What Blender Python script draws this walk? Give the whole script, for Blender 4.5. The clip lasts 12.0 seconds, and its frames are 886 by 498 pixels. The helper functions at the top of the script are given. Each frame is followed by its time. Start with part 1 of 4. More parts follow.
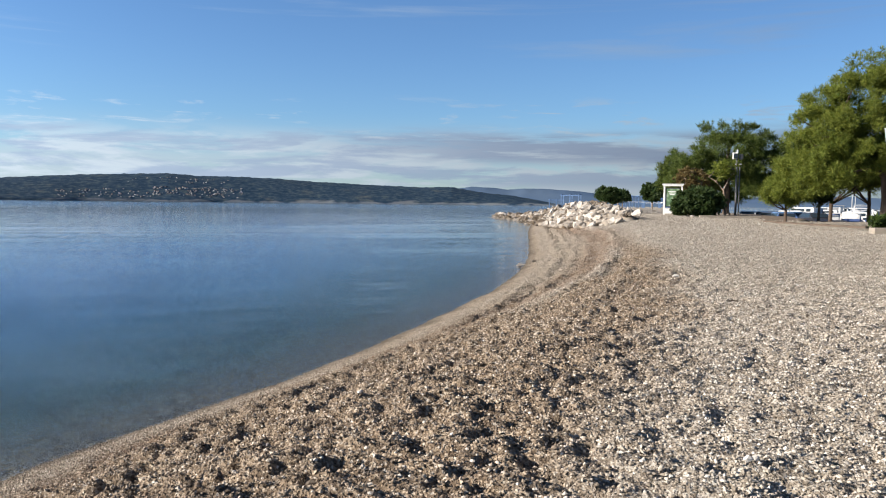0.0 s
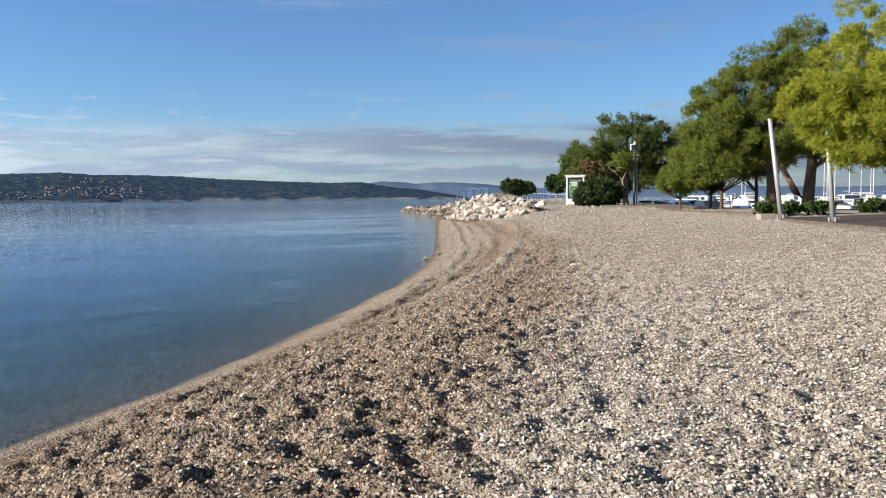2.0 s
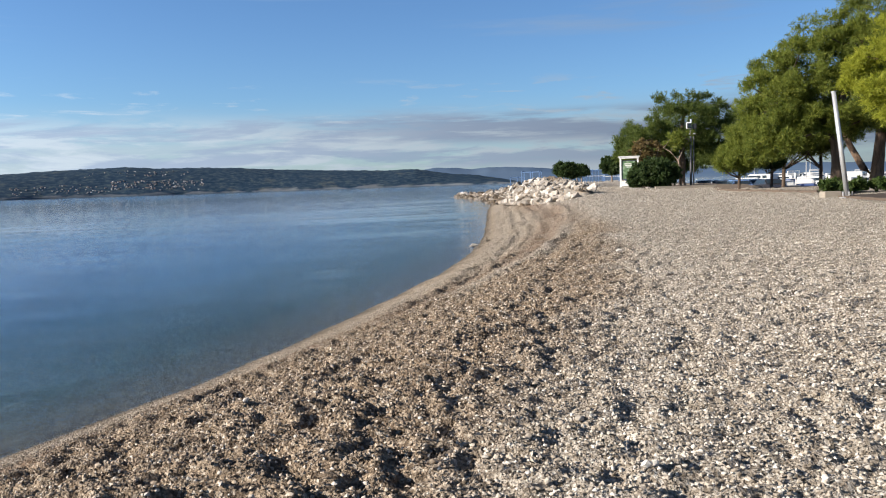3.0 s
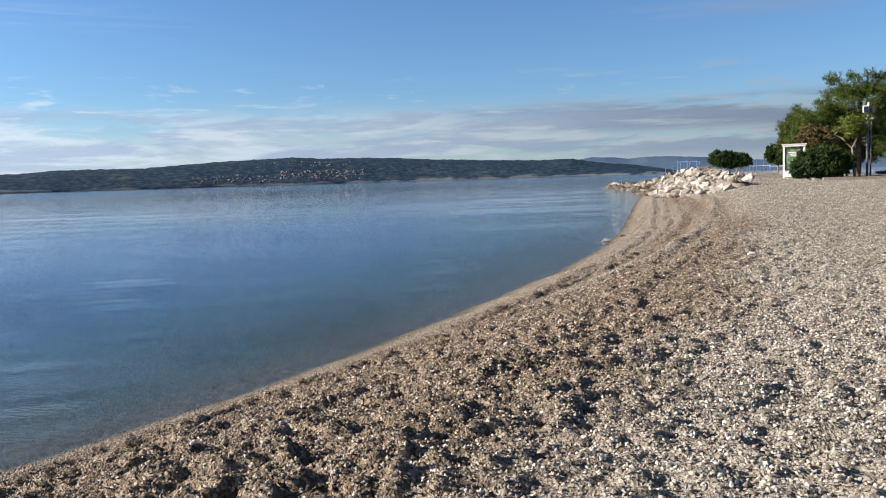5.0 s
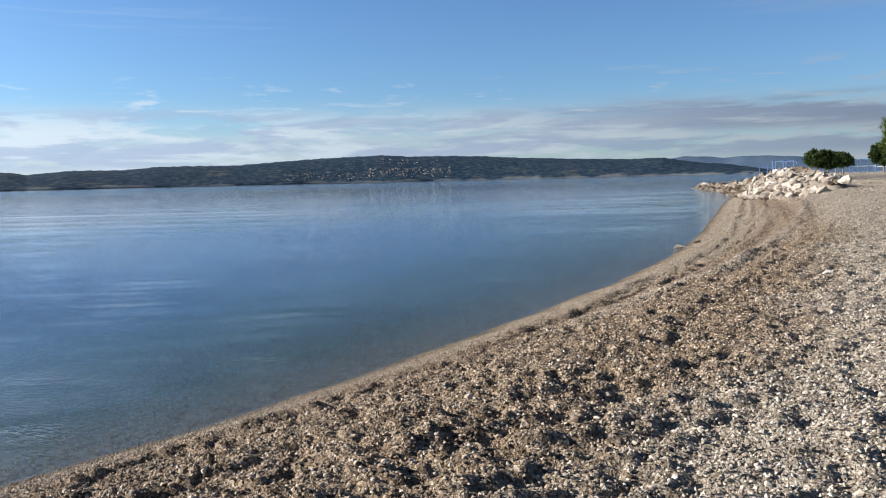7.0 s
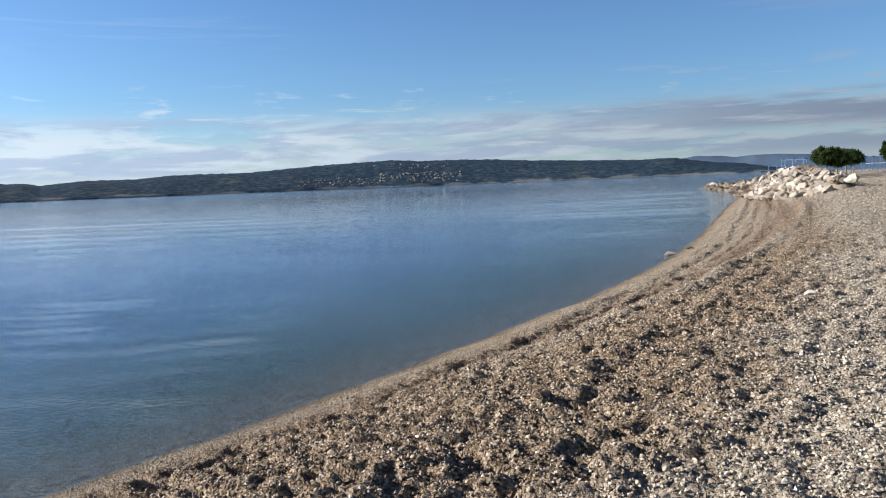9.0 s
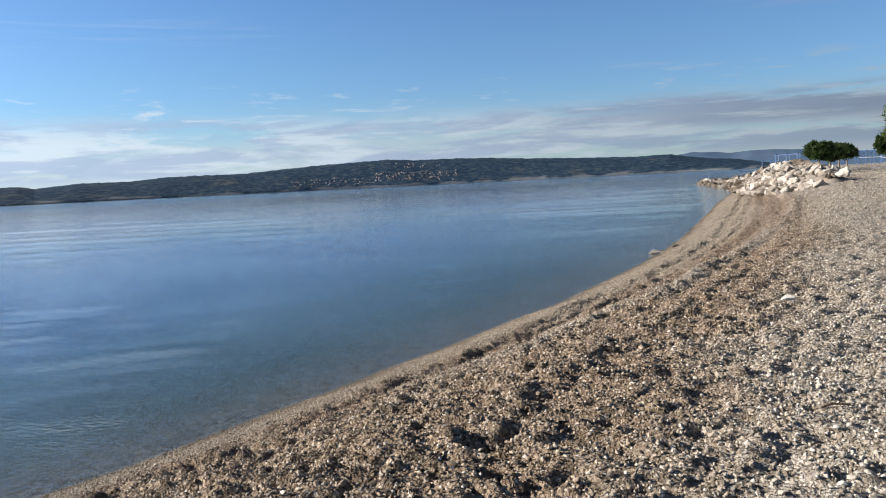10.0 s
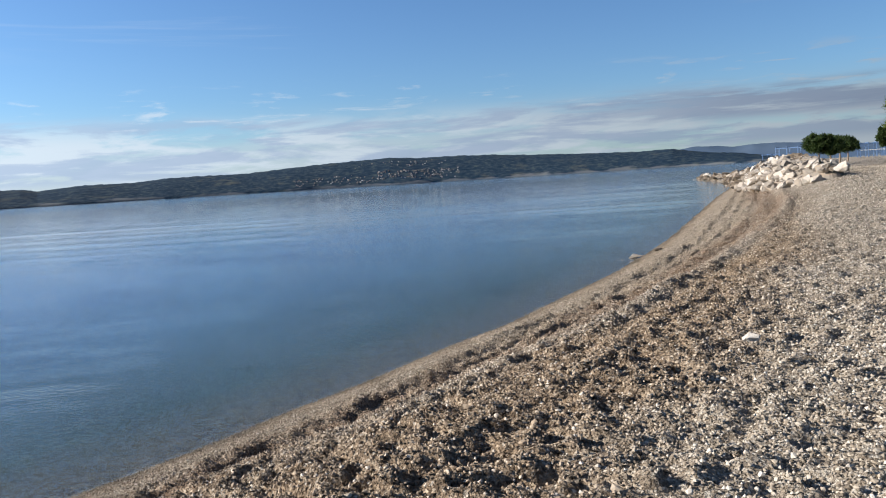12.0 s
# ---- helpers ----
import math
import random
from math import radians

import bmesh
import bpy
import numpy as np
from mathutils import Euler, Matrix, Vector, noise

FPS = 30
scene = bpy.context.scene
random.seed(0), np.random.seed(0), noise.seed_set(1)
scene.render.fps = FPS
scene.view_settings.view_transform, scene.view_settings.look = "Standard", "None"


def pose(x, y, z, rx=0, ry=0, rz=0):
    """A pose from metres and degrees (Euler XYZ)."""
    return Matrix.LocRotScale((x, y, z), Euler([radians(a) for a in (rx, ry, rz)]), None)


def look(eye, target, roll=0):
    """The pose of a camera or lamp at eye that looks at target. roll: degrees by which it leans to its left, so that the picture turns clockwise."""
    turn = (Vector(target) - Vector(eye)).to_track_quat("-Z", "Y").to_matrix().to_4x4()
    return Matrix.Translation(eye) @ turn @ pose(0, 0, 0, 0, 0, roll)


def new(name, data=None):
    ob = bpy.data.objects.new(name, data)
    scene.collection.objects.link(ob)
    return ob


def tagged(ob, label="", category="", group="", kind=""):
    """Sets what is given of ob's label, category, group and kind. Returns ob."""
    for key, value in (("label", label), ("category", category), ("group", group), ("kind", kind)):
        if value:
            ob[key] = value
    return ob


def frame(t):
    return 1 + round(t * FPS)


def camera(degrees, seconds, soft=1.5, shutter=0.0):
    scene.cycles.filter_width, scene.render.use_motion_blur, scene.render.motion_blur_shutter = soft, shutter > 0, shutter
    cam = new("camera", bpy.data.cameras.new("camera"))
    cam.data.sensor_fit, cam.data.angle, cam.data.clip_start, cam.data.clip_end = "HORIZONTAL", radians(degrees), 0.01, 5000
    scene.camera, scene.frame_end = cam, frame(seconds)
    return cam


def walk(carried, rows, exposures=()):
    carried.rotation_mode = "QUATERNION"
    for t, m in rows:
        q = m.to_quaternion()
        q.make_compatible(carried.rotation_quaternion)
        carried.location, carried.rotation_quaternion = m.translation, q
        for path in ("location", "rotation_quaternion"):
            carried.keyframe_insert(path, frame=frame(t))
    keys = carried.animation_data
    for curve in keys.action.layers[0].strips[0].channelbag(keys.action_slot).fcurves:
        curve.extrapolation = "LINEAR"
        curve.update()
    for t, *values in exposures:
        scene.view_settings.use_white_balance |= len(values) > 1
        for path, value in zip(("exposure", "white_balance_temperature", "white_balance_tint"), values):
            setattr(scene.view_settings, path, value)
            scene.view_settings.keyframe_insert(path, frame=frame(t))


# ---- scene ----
cam = camera(59.3, 12.0, soft=1.1)
PATH = [
    (0, (-0.995, -1.499, 2.87), (-1.444, 0.447, 2.753), 0.6),
    (0.5, (-1.001, -1.499, 2.866), (-1.451, 0.446, 2.753), 0.7),
    (1, (-0.999, -1.492, 2.863), (-1.468, 0.45, 2.764), 0.6),
    (1.5, (-0.956, -1.426, 2.861), (-1.277, 0.545, 2.749), 0.3),
    (2, (-0.785, -1.293, 2.853), (-1.008, 0.69, 2.722), -0.5),
    (2.5, (-0.62, -1.085, 2.86), (-0.875, 0.893, 2.701), -1.2),
    (3, (-0.477, -0.652, 2.856), (-0.843, 1.308, 2.691), -1.9),
    (3.5, (-0.242, -0.217, 2.854), (-0.733, 1.712, 2.654), -2.5),
    (3.7, (-0.168, -0.054, 2.889), (-0.705, 1.861, 2.673), -2.5),
    (5.3, (0.337, 1.569, 2.848), (-0.429, 3.409, 2.675), -1.6),
    (5.5, (0.379, 1.779, 2.88), (-0.399, 3.614, 2.706), -1.5),
    (6, (0.512, 2.271, 2.885), (-0.325, 4.077, 2.695), -1.2),
    (6.5, (0.574, 2.759, 2.849), (-0.34, 4.528, 2.662), -1.0),
    (6.7, (0.592, 2.973, 2.869), (-0.338, 4.734, 2.689), -1.0),
    (8.3, (0.954, 4.752, 2.9), (-0.021, 6.489, 2.724), -2.4),
    (8.5, (0.968, 5.01, 2.901), (-0.004, 6.75, 2.726), -2.3),
    (9, (0.967, 5.659, 2.918), (-0.003, 7.401, 2.752), -2.3),
    (9.5, (1.06, 6.302, 2.89), (0.085, 8.041, 2.722), -2.7),
    (10, (1.087, 6.961, 2.857), (0.125, 8.706, 2.688), -2.9),
    (10.5, (1.202, 7.631, 2.843), (0.245, 9.378, 2.659), -3.0),
    (11, (1.226, 8.221, 2.855), (0.24, 9.947, 2.637), -3.1),
    (11.5, (1.204, 8.854, 2.879), (0.222, 10.586, 2.683), -3.4),
    (12, (1.242, 9.462, 2.906), (0.272, 11.202, 2.731), -3.6),
]
walk(cam, [(t, look(eye, target, roll)) for t, eye, target, roll in PATH], exposures=((0, 1.092), (2.5, 1.071), (5.5, 0.987), (9.0, 0.966), (12, 0.935)))

# ---- world, sun, exposure ----
SUN = Vector((-0.81, -0.42, 0.40)).normalized()
world = bpy.data.worlds.new("world")
scene.world = world
world.use_nodes = True
wt = world.node_tree
wt.nodes.clear()


def wn(kind, **props):
    n = wt.nodes.new(kind)
    for k, v in props.items():
        if k == "ins":
            for i, val in v.items():
                n.inputs[i].default_value = val
        elif k == "noise_dimensions":
            n.noise_dimensions = v
        elif k == "operation":
            n.operation = v
        elif k == "interpolation_type":
            n.interpolation_type = v
        elif k == "data_type":
            n.data_type = v
    return n


def wl(a, b):
    wt.links.new(a, b)


sky = wt.nodes.new("ShaderNodeTexSky")
sky.sky_type = "NISHITA"
sky.sun_disc = False
sky.sun_elevation = math.asin(SUN.z)
sky.sun_rotation = math.atan2(SUN.x, SUN.y) % (2 * math.pi)
sky.air_density, sky.dust_density, sky.ozone_density = 1.0, 0.35, 2.0
coord = wt.nodes.new("ShaderNodeTexCoord")
sep = wt.nodes.new("ShaderNodeSeparateXYZ")
wl(coord.outputs["Generated"], sep.inputs[0])


def cloud_layer(scale, seed_shift, lo, hi, detail, rough, e0, e1, e2, e3, east=None):
    """A layer of cloud: stretched noise, held between two heights of the sky."""
    mp = wt.nodes.new("ShaderNodeMapping")
    mp.inputs["Scale"].default_value = scale
    mp.inputs["Location"].default_value = seed_shift
    wl(coord.outputs["Generated"], mp.inputs["Vector"])
    nz = wn("ShaderNodeTexNoise", ins={"Scale": 1.0, "Detail": detail, "Roughness": rough, "Distortion": 0.35})
    wl(mp.outputs[0], nz.inputs["Vector"])
    a = wn("ShaderNodeMapRange", interpolation_type="SMOOTHSTEP", ins={1: lo, 2: hi, 3: 0.0, 4: 1.0})
    wl(nz.outputs[0], a.inputs[0])
    up = wn("ShaderNodeMapRange", interpolation_type="SMOOTHSTEP", ins={1: e0, 2: e1, 3: 0.0, 4: 1.0})
    wl(sep.outputs[2], up.inputs[0])
    dn = wn("ShaderNodeMapRange", interpolation_type="SMOOTHSTEP", ins={1: e2, 2: e3, 3: 1.0, 4: 0.0})
    wl(sep.outputs[2], dn.inputs[0])
    m1 = wn("ShaderNodeMath", operation="MULTIPLY")
    m2 = wn("ShaderNodeMath", operation="MULTIPLY")
    wl(up.outputs[0], m1.inputs[0]); wl(dn.outputs[0], m1.inputs[1])
    wl(m1.outputs[0], m2.inputs[0]); wl(a.outputs[0], m2.inputs[1])
    if east:
        side = wn("ShaderNodeMapRange", interpolation_type="SMOOTHSTEP", ins={1: east[0], 2: east[1], 3: 0.0, 4: 1.0})
        wl(sep.outputs[0], side.inputs[0])
        m3 = wn("ShaderNodeMath", operation="MULTIPLY")
        wl(m2.outputs[0], m3.inputs[0]); wl(side.outputs[0], m3.inputs[1])
        return m3.outputs[0]
    return m2.outputs[0]


toward = wn("ShaderNodeVectorMath", operation="DOT_PRODUCT")
toward.inputs[1].default_value = (SUN.x, SUN.y, 0)
wl(coord.outputs["Generated"], toward.inputs[0])
glow = wn("ShaderNodeMapRange", ins={1: -0.75, 2: 0.5, 3: 0.46, 4: 1.46})
wl(toward.outputs["Value"], glow.inputs[0])


def cloud_mix(under, cover, colour, amount):
    """Clouds laid over the sky; those nearer to the sun are brighter."""
    mx = wt.nodes.new("ShaderNodeMix")
    mx.data_type = "RGBA"
    lit = wn("ShaderNodeVectorMath", operation="SCALE")
    lit.inputs[0].default_value = colour
    wl(glow.outputs[0], lit.inputs["Scale"])
    k = wn("ShaderNodeMath", operation="MULTIPLY", ins={1: amount})
    wl(cover, k.inputs[0])
    wl(k.outputs[0], mx.inputs[0]); wl(under, mx.inputs[6])
    wl(lit.outputs[0], mx.inputs[7])
    return mx.outputs[2]


tone = wt.nodes.new("ShaderNodeMix")
tone.data_type, tone.blend_type = "RGBA", "MULTIPLY"
tone.inputs[0].default_value = 1.0
# the low sky is hazy and pale blue, the zenith clear and dark
high = wn("ShaderNodeMapRange", interpolation_type="SMOOTHSTEP", ins={1: 0.22, 2: 0.75, 3: 0.0, 4: 1.0})
wl(sep.outputs[2], high.inputs[0])
hue = wt.nodes.new("ShaderNodeMix")
hue.data_type = "RGBA"
hue.inputs[6].default_value, hue.inputs[7].default_value = (0.98, 1.36, 1.86, 1), (0.80, 0.84, 0.92, 1)
wl(high.outputs[0], hue.inputs[0])
wl(hue.outputs[2], tone.inputs[7])
wl(sky.outputs[0], tone.inputs[6])
away = wn("ShaderNodeMapRange", ins={1: -0.75, 2: 0.5, 3: 0.82, 4: 1.14})
wl(toward.outputs["Value"], away.inputs[0])
deep = wn("ShaderNodeVectorMath", operation="SCALE")
wl(tone.outputs[2], deep.inputs[0])
wl(away.outputs[0], deep.inputs["Scale"])
c = deep.outputs[0]
veil = cloud_layer((1.5, 1.5, 22), (3.1, 0.4, 0), 0.15, 0.6, 3, 0.5, 0.0, 0.012, 0.04, 0.115)
c = cloud_mix(c, veil, (6.0, 6.9, 8.0), 0.78)
bright = cloud_layer((6.0, 6.0, 40), (1.7, 5.2, 0.3), 0.42, 0.56, 8, 0.62, 0.004, 0.015, 0.06, 0.10)
c = cloud_mix(c, bright, (6.9, 8.0, 9.1), 0.9)
grey = cloud_layer((4.2, 4.2, 34), (8.2, 2.6, 0.9), 0.46, 0.57, 9, 0.62, 0.014, 0.03, 0.075, 0.105)
c = cloud_mix(c, grey, (4.1, 5.3, 7.3), 0.75)
bank = cloud_layer((3.0, 3.0, 46), (5.3, 1.9, 0.45), 0.36, 0.50, 8, 0.6, 0.046, 0.060, 0.078, 0.096, (-0.45, -0.12))
c = cloud_mix(c, bank, (3.7, 4.7, 6.6), 0.85)
puffs = cloud_layer((11.0, 11.0, 80), (0.6, 1.2, 0.2), 0.55, 0.70, 7, 0.62, 0.07, 0.085, 0.11, 0.14)
c = cloud_mix(c, puffs, (7.0, 8.1, 9.3), 0.65)
wisps = cloud_layer((2.0, 1.4, 34), (4.4, 7.7, 1.5), 0.5, 0.75, 6, 0.6, 0.15, 0.19, 0.6, 0.9)
c = cloud_mix(c, wisps, (5.4, 6.8, 8.8), 0.45)
bg = wt.nodes.new("ShaderNodeBackground")
bg.inputs["Strength"].default_value = 0.0387
out = wt.nodes.new("ShaderNodeOutputWorld")
wl(c, bg.inputs["Color"]); wl(bg.outputs[0], out.inputs["Surface"])

sun = new("sun", bpy.data.lights.new("sun", "SUN"))
sun.data.energy, sun.data.angle, sun.data.color = 5.0, radians(0.55), (1.0, 0.905, 0.795)
sun.matrix_world = look(SUN * 50, (0, 0, 0))

# ---- plan ----
EYE = (-1.0, -1.5, 2.87)
SHORE_Y = (-60, -20, 0, 5, 6.7, 8.6, 10, 12, 14.7, 18.8, 24, 30, 34, 41, 50, 56, 81, 106, 120, 150, 175)
SHORE_X = (-16, -11, -7.7, -7.1, -6.9, -6.5, -6.2, -5.93, -5.72, -5.42, -5.15, -5.2, -5.45, -6.0, -7.1, -7.8, -10.8, -13.4, -14.8, -17, -18)


def bearing(az, d):
    """A place d metres from the start of the walk, az degrees to the right of north."""
    return EYE[0] + math.sin(radians(az)) * d, EYE[1] + math.cos(radians(az)) * d


def lattice(ix, iy, seed):
    h = (ix.astype(np.int64) * 374761393 + iy.astype(np.int64) * 668265263 + seed * 1442695041) & 0x7FFFFFFF
    h = ((h ^ (h >> 13)) * 1274126177) & 0x7FFFFFFF
    return ((h ^ (h >> 16)) & 0xFFFF) / 65535.0


def vnoise(x, y, seed=0):
    """Smooth value noise, 0 to 1, on arrays."""
    x, y = np.asarray(x, float), np.asarray(y, float)
    ix, iy = np.floor(x), np.floor(y)
    fx, fy = x - ix, y - iy
    fx, fy = fx * fx * (3 - 2 * fx), fy * fy * (3 - 2 * fy)
    a, b = lattice(ix, iy, seed), lattice(ix + 1, iy, seed)
    c0, d = lattice(ix, iy + 1, seed), lattice(ix + 1, iy + 1, seed)
    return (a * (1 - fx) + b * fx) * (1 - fy) + (c0 * (1 - fx) + d * fx) * fy


def fbm(x, y, seed=0, octaves=4):
    total, amp, norm = 0.0, 1.0, 0.0
    for i in range(octaves):
        total = total + amp * vnoise(x * 2 ** i, y * 2 ** i, seed + i)
        norm += amp
        amp *= 0.5
    return total / norm


def smooth(a, b, v):
    u = np.clip((v - a) / (b - a), 0, 1)
    return u * u * (3 - 2 * u)


def shore_distance(x, y):
    return x - np.interp(y, SHORE_Y, SHORE_X) + 0.12 * (vnoise(np.asarray(y) * 0.7, np.asarray(x) * 0 + 3.3, 5) - 0.5)


BERM_Y = (0, 12, 16, 20, 27, 33, 46, 54, 66)
BERM_TRACK = (0.95, 1.45, 2.2, 2.75, 3.1, 3.35, 4.0, 3.6, 3.3)
BERM_CREST = (2.9, 2.95, 3.3, 3.7, 3.9, 4.05, 4.7, 4.5, 4.2)
BROWN_EDGE = (6.0, 5.8, 5.6, 5.5, 5.2, 5.0, 5.1, 4.8, 4.4)


def beach_zone(x, y, s):
    """Where the brown stony slope, the reddish drift track and the bleached crest lie, 0 to 1 each."""
    wob = s + 1.1 * (fbm(x * 0.55, y * 0.55, 120, 3) - 0.5)
    track_s, crest_s, edge = np.interp(y, BERM_Y, BERM_TRACK), np.interp(y, BERM_Y, BERM_CREST), np.interp(y, BERM_Y, BROWN_EDGE)
    away = smooth(10, 17, y)
    inner = np.where(y < 14, track_s - 0.1, track_s - 0.1 + (crest_s + 0.1 - track_s) * away)
    brown = smooth(-0.3, 0.5, wob - inner) * (1 - smooth(-0.7, 0.9, wob - edge)) * (1 - 0.45 * smooth(24, 45, y))
    fine = s + 0.5 * (fbm(x * 0.9, y * 0.5, 124, 3) - 0.5)
    track = np.exp(-((fine - track_s) / (0.30 + 0.45 * away)) ** 2) * (0.5 + 0.9 * fbm(x * 1.3, y * 0.7, 126, 3) + 0.35 * smooth(20, 32, y))
    crest = away * np.exp(-((fine - crest_s) / 0.22) ** 2)
    return brown, np.clip(track, 0, 1), crest


def terrain(x, y, detail=True):
    """Height of the beach, the spit behind it and the sea bed; the water stands at 0."""
    x, y = np.asarray(x, float), np.asarray(y, float)
    plain = 1.2 + 0.0205 * np.clip(y - 15, 0, 45) + 0.0035 * np.clip(y - 62, 0, 100) + 0.05 * np.sin(x * 0.5 + y * 0.13) * smooth(6, 12, np.abs(x + 1) + 6)
    s = shore_distance(x, y)
    w = 4.3 * plain / 1.2
    u = s / w
    z = plain * 0.5 * (u + 1 - np.sqrt((u - 1) ** 2 + 0.015))
    z = np.where(s < 0, -5.0 * (1 - np.exp(np.clip(s, -400, 0) * 0.26 / 5.0)), z)
    park = np.maximum(smooth(61, 68, y) * smooth(9.5, 11.5, x), smooth(52.0, 56.5, y) * smooth(10.7, 12.2, x))
    z = z * (1 - park) + 0.95 * park
    quay = smooth(97, 98.5, y) * smooth(8, 9, x)
    z = z * (1 - quay) - 3.0 * quay
    end = smooth(185, 192, y)
    z = z * (1 - end) - 4.0 * end
    if detail:
        rough = smooth(0.5, 1.9, s)
        slope = beach_zone(x, y, s)[0]
        near = 1 - smooth(26, 60, y)
        lumps = fbm(x * 3.1, y * 3.1, 11, 3) - 0.5
        pits = 0.45 * smooth(0.56, 0.74, vnoise(x * 3.3 + 7, y * 3.3, 23)) + smooth(0.54, 0.70, vnoise(x * 6.6, y * 9.0, 31))
        dents = smooth(0.55, 0.72, vnoise(x * 8.2 + 3, y * 10.5, 33))
        z = z + rough * (lumps * (0.055 + 0.05 * slope) - pits * (0.022 + 0.032 * slope) - dents * (0.028 + 0.038 * slope) * near)
        z = z + smooth(0.0, 0.4, s) * ((fbm(x * 8.5, y * 8.5, 40, 2) - 0.5) * (0.012 + 0.06 * rough) + (vnoise(x * 6.1, y * 6.1, 47) - 0.5) * 0.07 * rough)
        # low scarps and ridges left by the waves, along the shore
        cut = smooth(0.5, 0.68, vnoise(s * 4.2 + 0.6 * vnoise(x * 0.9, y * 0.9, 64), y * 1.15, 62))
        z = z - 0.05 * cut * smooth(0.9, 1.4, s) * (1 - smooth(2.4, 3.4, s))
        z = z + 0.035 * np.exp(-((s - 1.55) / 0.22) ** 2) * (0.4 + vnoise(x * 0.6, y * 0.5, 60))
        z = z - 0.03 * np.exp(-((s - 2.15) / 0.25) ** 2) * (0.3 + vnoise(x * 0.6, y * 0.9, 61))
        away = smooth(11, 17, y)
        z = z + away * 0.10 * np.exp(-((s - np.interp(y, BERM_Y, BERM_CREST)) / 0.24) ** 2) * (0.5 + vnoise(x * 0.5, y * 0.5, 66))
        combed = np.sin(s * 8.5 + 2.5 * vnoise(x * 0.5, y * 0.22, 68)) * (0.4 + vnoise(x * 0.8, y * 0.3, 69))
        z = z + away * 0.035 * combed * smooth(0.8, 1.6, s) * (1 - smooth(4.2, 5.2, s))
        z = z - away * 0.07 * np.exp(-((s - np.interp(y, BERM_Y, BERM_TRACK)) / 0.32) ** 2)
    return z


def ground_z(x, y):
    return float(terrain(np.array([x]), np.array([y]), False)[0])


# ---- materials ----
class Nodes:
    """A small builder for a material's nodes."""

    def __init__(self, name):
        self.m = bpy.data.materials.new(name)
        self.m.use_nodes = True
        self.t = self.m.node_tree
        self.b = self.t.nodes["Principled BSDF"]
        self.co = self.t.nodes.new("ShaderNodeTexCoord").outputs["Object"]

    def to(self, a, b):
        self.t.links.new(a, b)

    def scaled(self, sx, sy, sz, rz=0.0):
        mp = self.t.nodes.new("ShaderNodeMapping")
        mp.inputs["Scale"].default_value = (sx, sy, sz)
        mp.inputs["Rotation"].default_value = (0, 0, rz)
        self.to(self.co, mp.inputs["Vector"])
        return mp.outputs[0]

    def noise(self, scale, detail=3, rough=0.5, vec=None, distortion=0.0):
        n = self.t.nodes.new("ShaderNodeTexNoise")
        for k, v in (("Scale", scale), ("Detail", detail), ("Roughness", rough), ("Distortion", distortion)):
            n.inputs[k].default_value = v
        self.to(vec or self.co, n.inputs["Vector"])
        return n.outputs[0]

    def voronoi(self, scale, out="Distance", vec=None):
        n = self.t.nodes.new("ShaderNodeTexVoronoi")
        n.inputs["Scale"].default_value = scale
        self.to(vec or self.co, n.inputs["Vector"])
        return n.outputs[out]

    def ramp(self, fac, *stops):
        r = self.t.nodes.new("ShaderNodeValToRGB")
        e = r.color_ramp.elements
        while len(e) < len(stops):
            e.new(0.5)
        for el, (p, col) in zip(e, stops):
            el.position = p
            el.color = (*col, 1) if len(col) == 3 else col
        self.to(fac, r.inputs[0])
        return r.outputs[0]

    def range(self, v, a, b, c=0.0, d=1.0):
        r = self.t.nodes.new("ShaderNodeMapRange")
        for i, val in ((1, a), (2, b), (3, c), (4, d)):
            r.inputs[i].default_value = val
        self.to(v, r.inputs[0])
        return r.outputs[0]

    def math(self, op, a, b):
        n = self.t.nodes.new("ShaderNodeMath")
        n.operation = op
        for i, v in ((0, a), (1, b)):
            if isinstance(v, (int, float)):
                n.inputs[i].default_value = v
            else:
                self.to(v, n.inputs[i])
        return n.outputs[0]

    def mix(self, fac, a, b, how="MIX"):
        n = self.t.nodes.new("ShaderNodeMix")
        n.data_type, n.blend_type = "RGBA", how
        for i, v in ((0, fac), (6, a), (7, b)):
            if isinstance(v, (int, float)):
                n.inputs[i].default_value = v
            elif isinstance(v, tuple):
                n.inputs[i].default_value = (*v, 1)
            else:
                self.to(v, n.inputs[i])
        return n.outputs[2]

    def attribute(self, name):
        n = self.t.nodes.new("ShaderNodeAttribute")
        n.attribute_name = name
        return n.outputs["Fac"]

    def island(self):
        return self.t.nodes.new("ShaderNodeNewGeometry").outputs["Random Per Island"]

    def each(self):
        return self.t.nodes.new("ShaderNodeObjectInfo").outputs["Random"]

    def bump(self, height, strength, distance, under=None):
        n = self.t.nodes.new("ShaderNodeBump")
        n.inputs["Strength"].default_value, n.inputs["Distance"].default_value = strength, distance
        self.to(height, n.inputs["Height"])
        if under:
            self.to(under, n.inputs["Normal"])
        self.to(n.outputs[0], self.b.inputs["Normal"])
        return n.outputs[0]

    def done(self, colour=None, rough=0.6, metal=0.0, spec=0.5):
        if isinstance(colour, tuple):
            self.b.inputs["Base Color"].default_value = (*colour, 1)
        elif colour:
            self.to(colour, self.b.inputs["Base Color"])
        if isinstance(rough, (int, float)):
            self.b.inputs["Roughness"].default_value = rough
        else:
            self.to(rough, self.b.inputs["Roughness"])
        self.b.inputs["Metallic"].default_value = metal
        self.b.inputs["Specular IOR Level"].default_value = spec
        return self.m


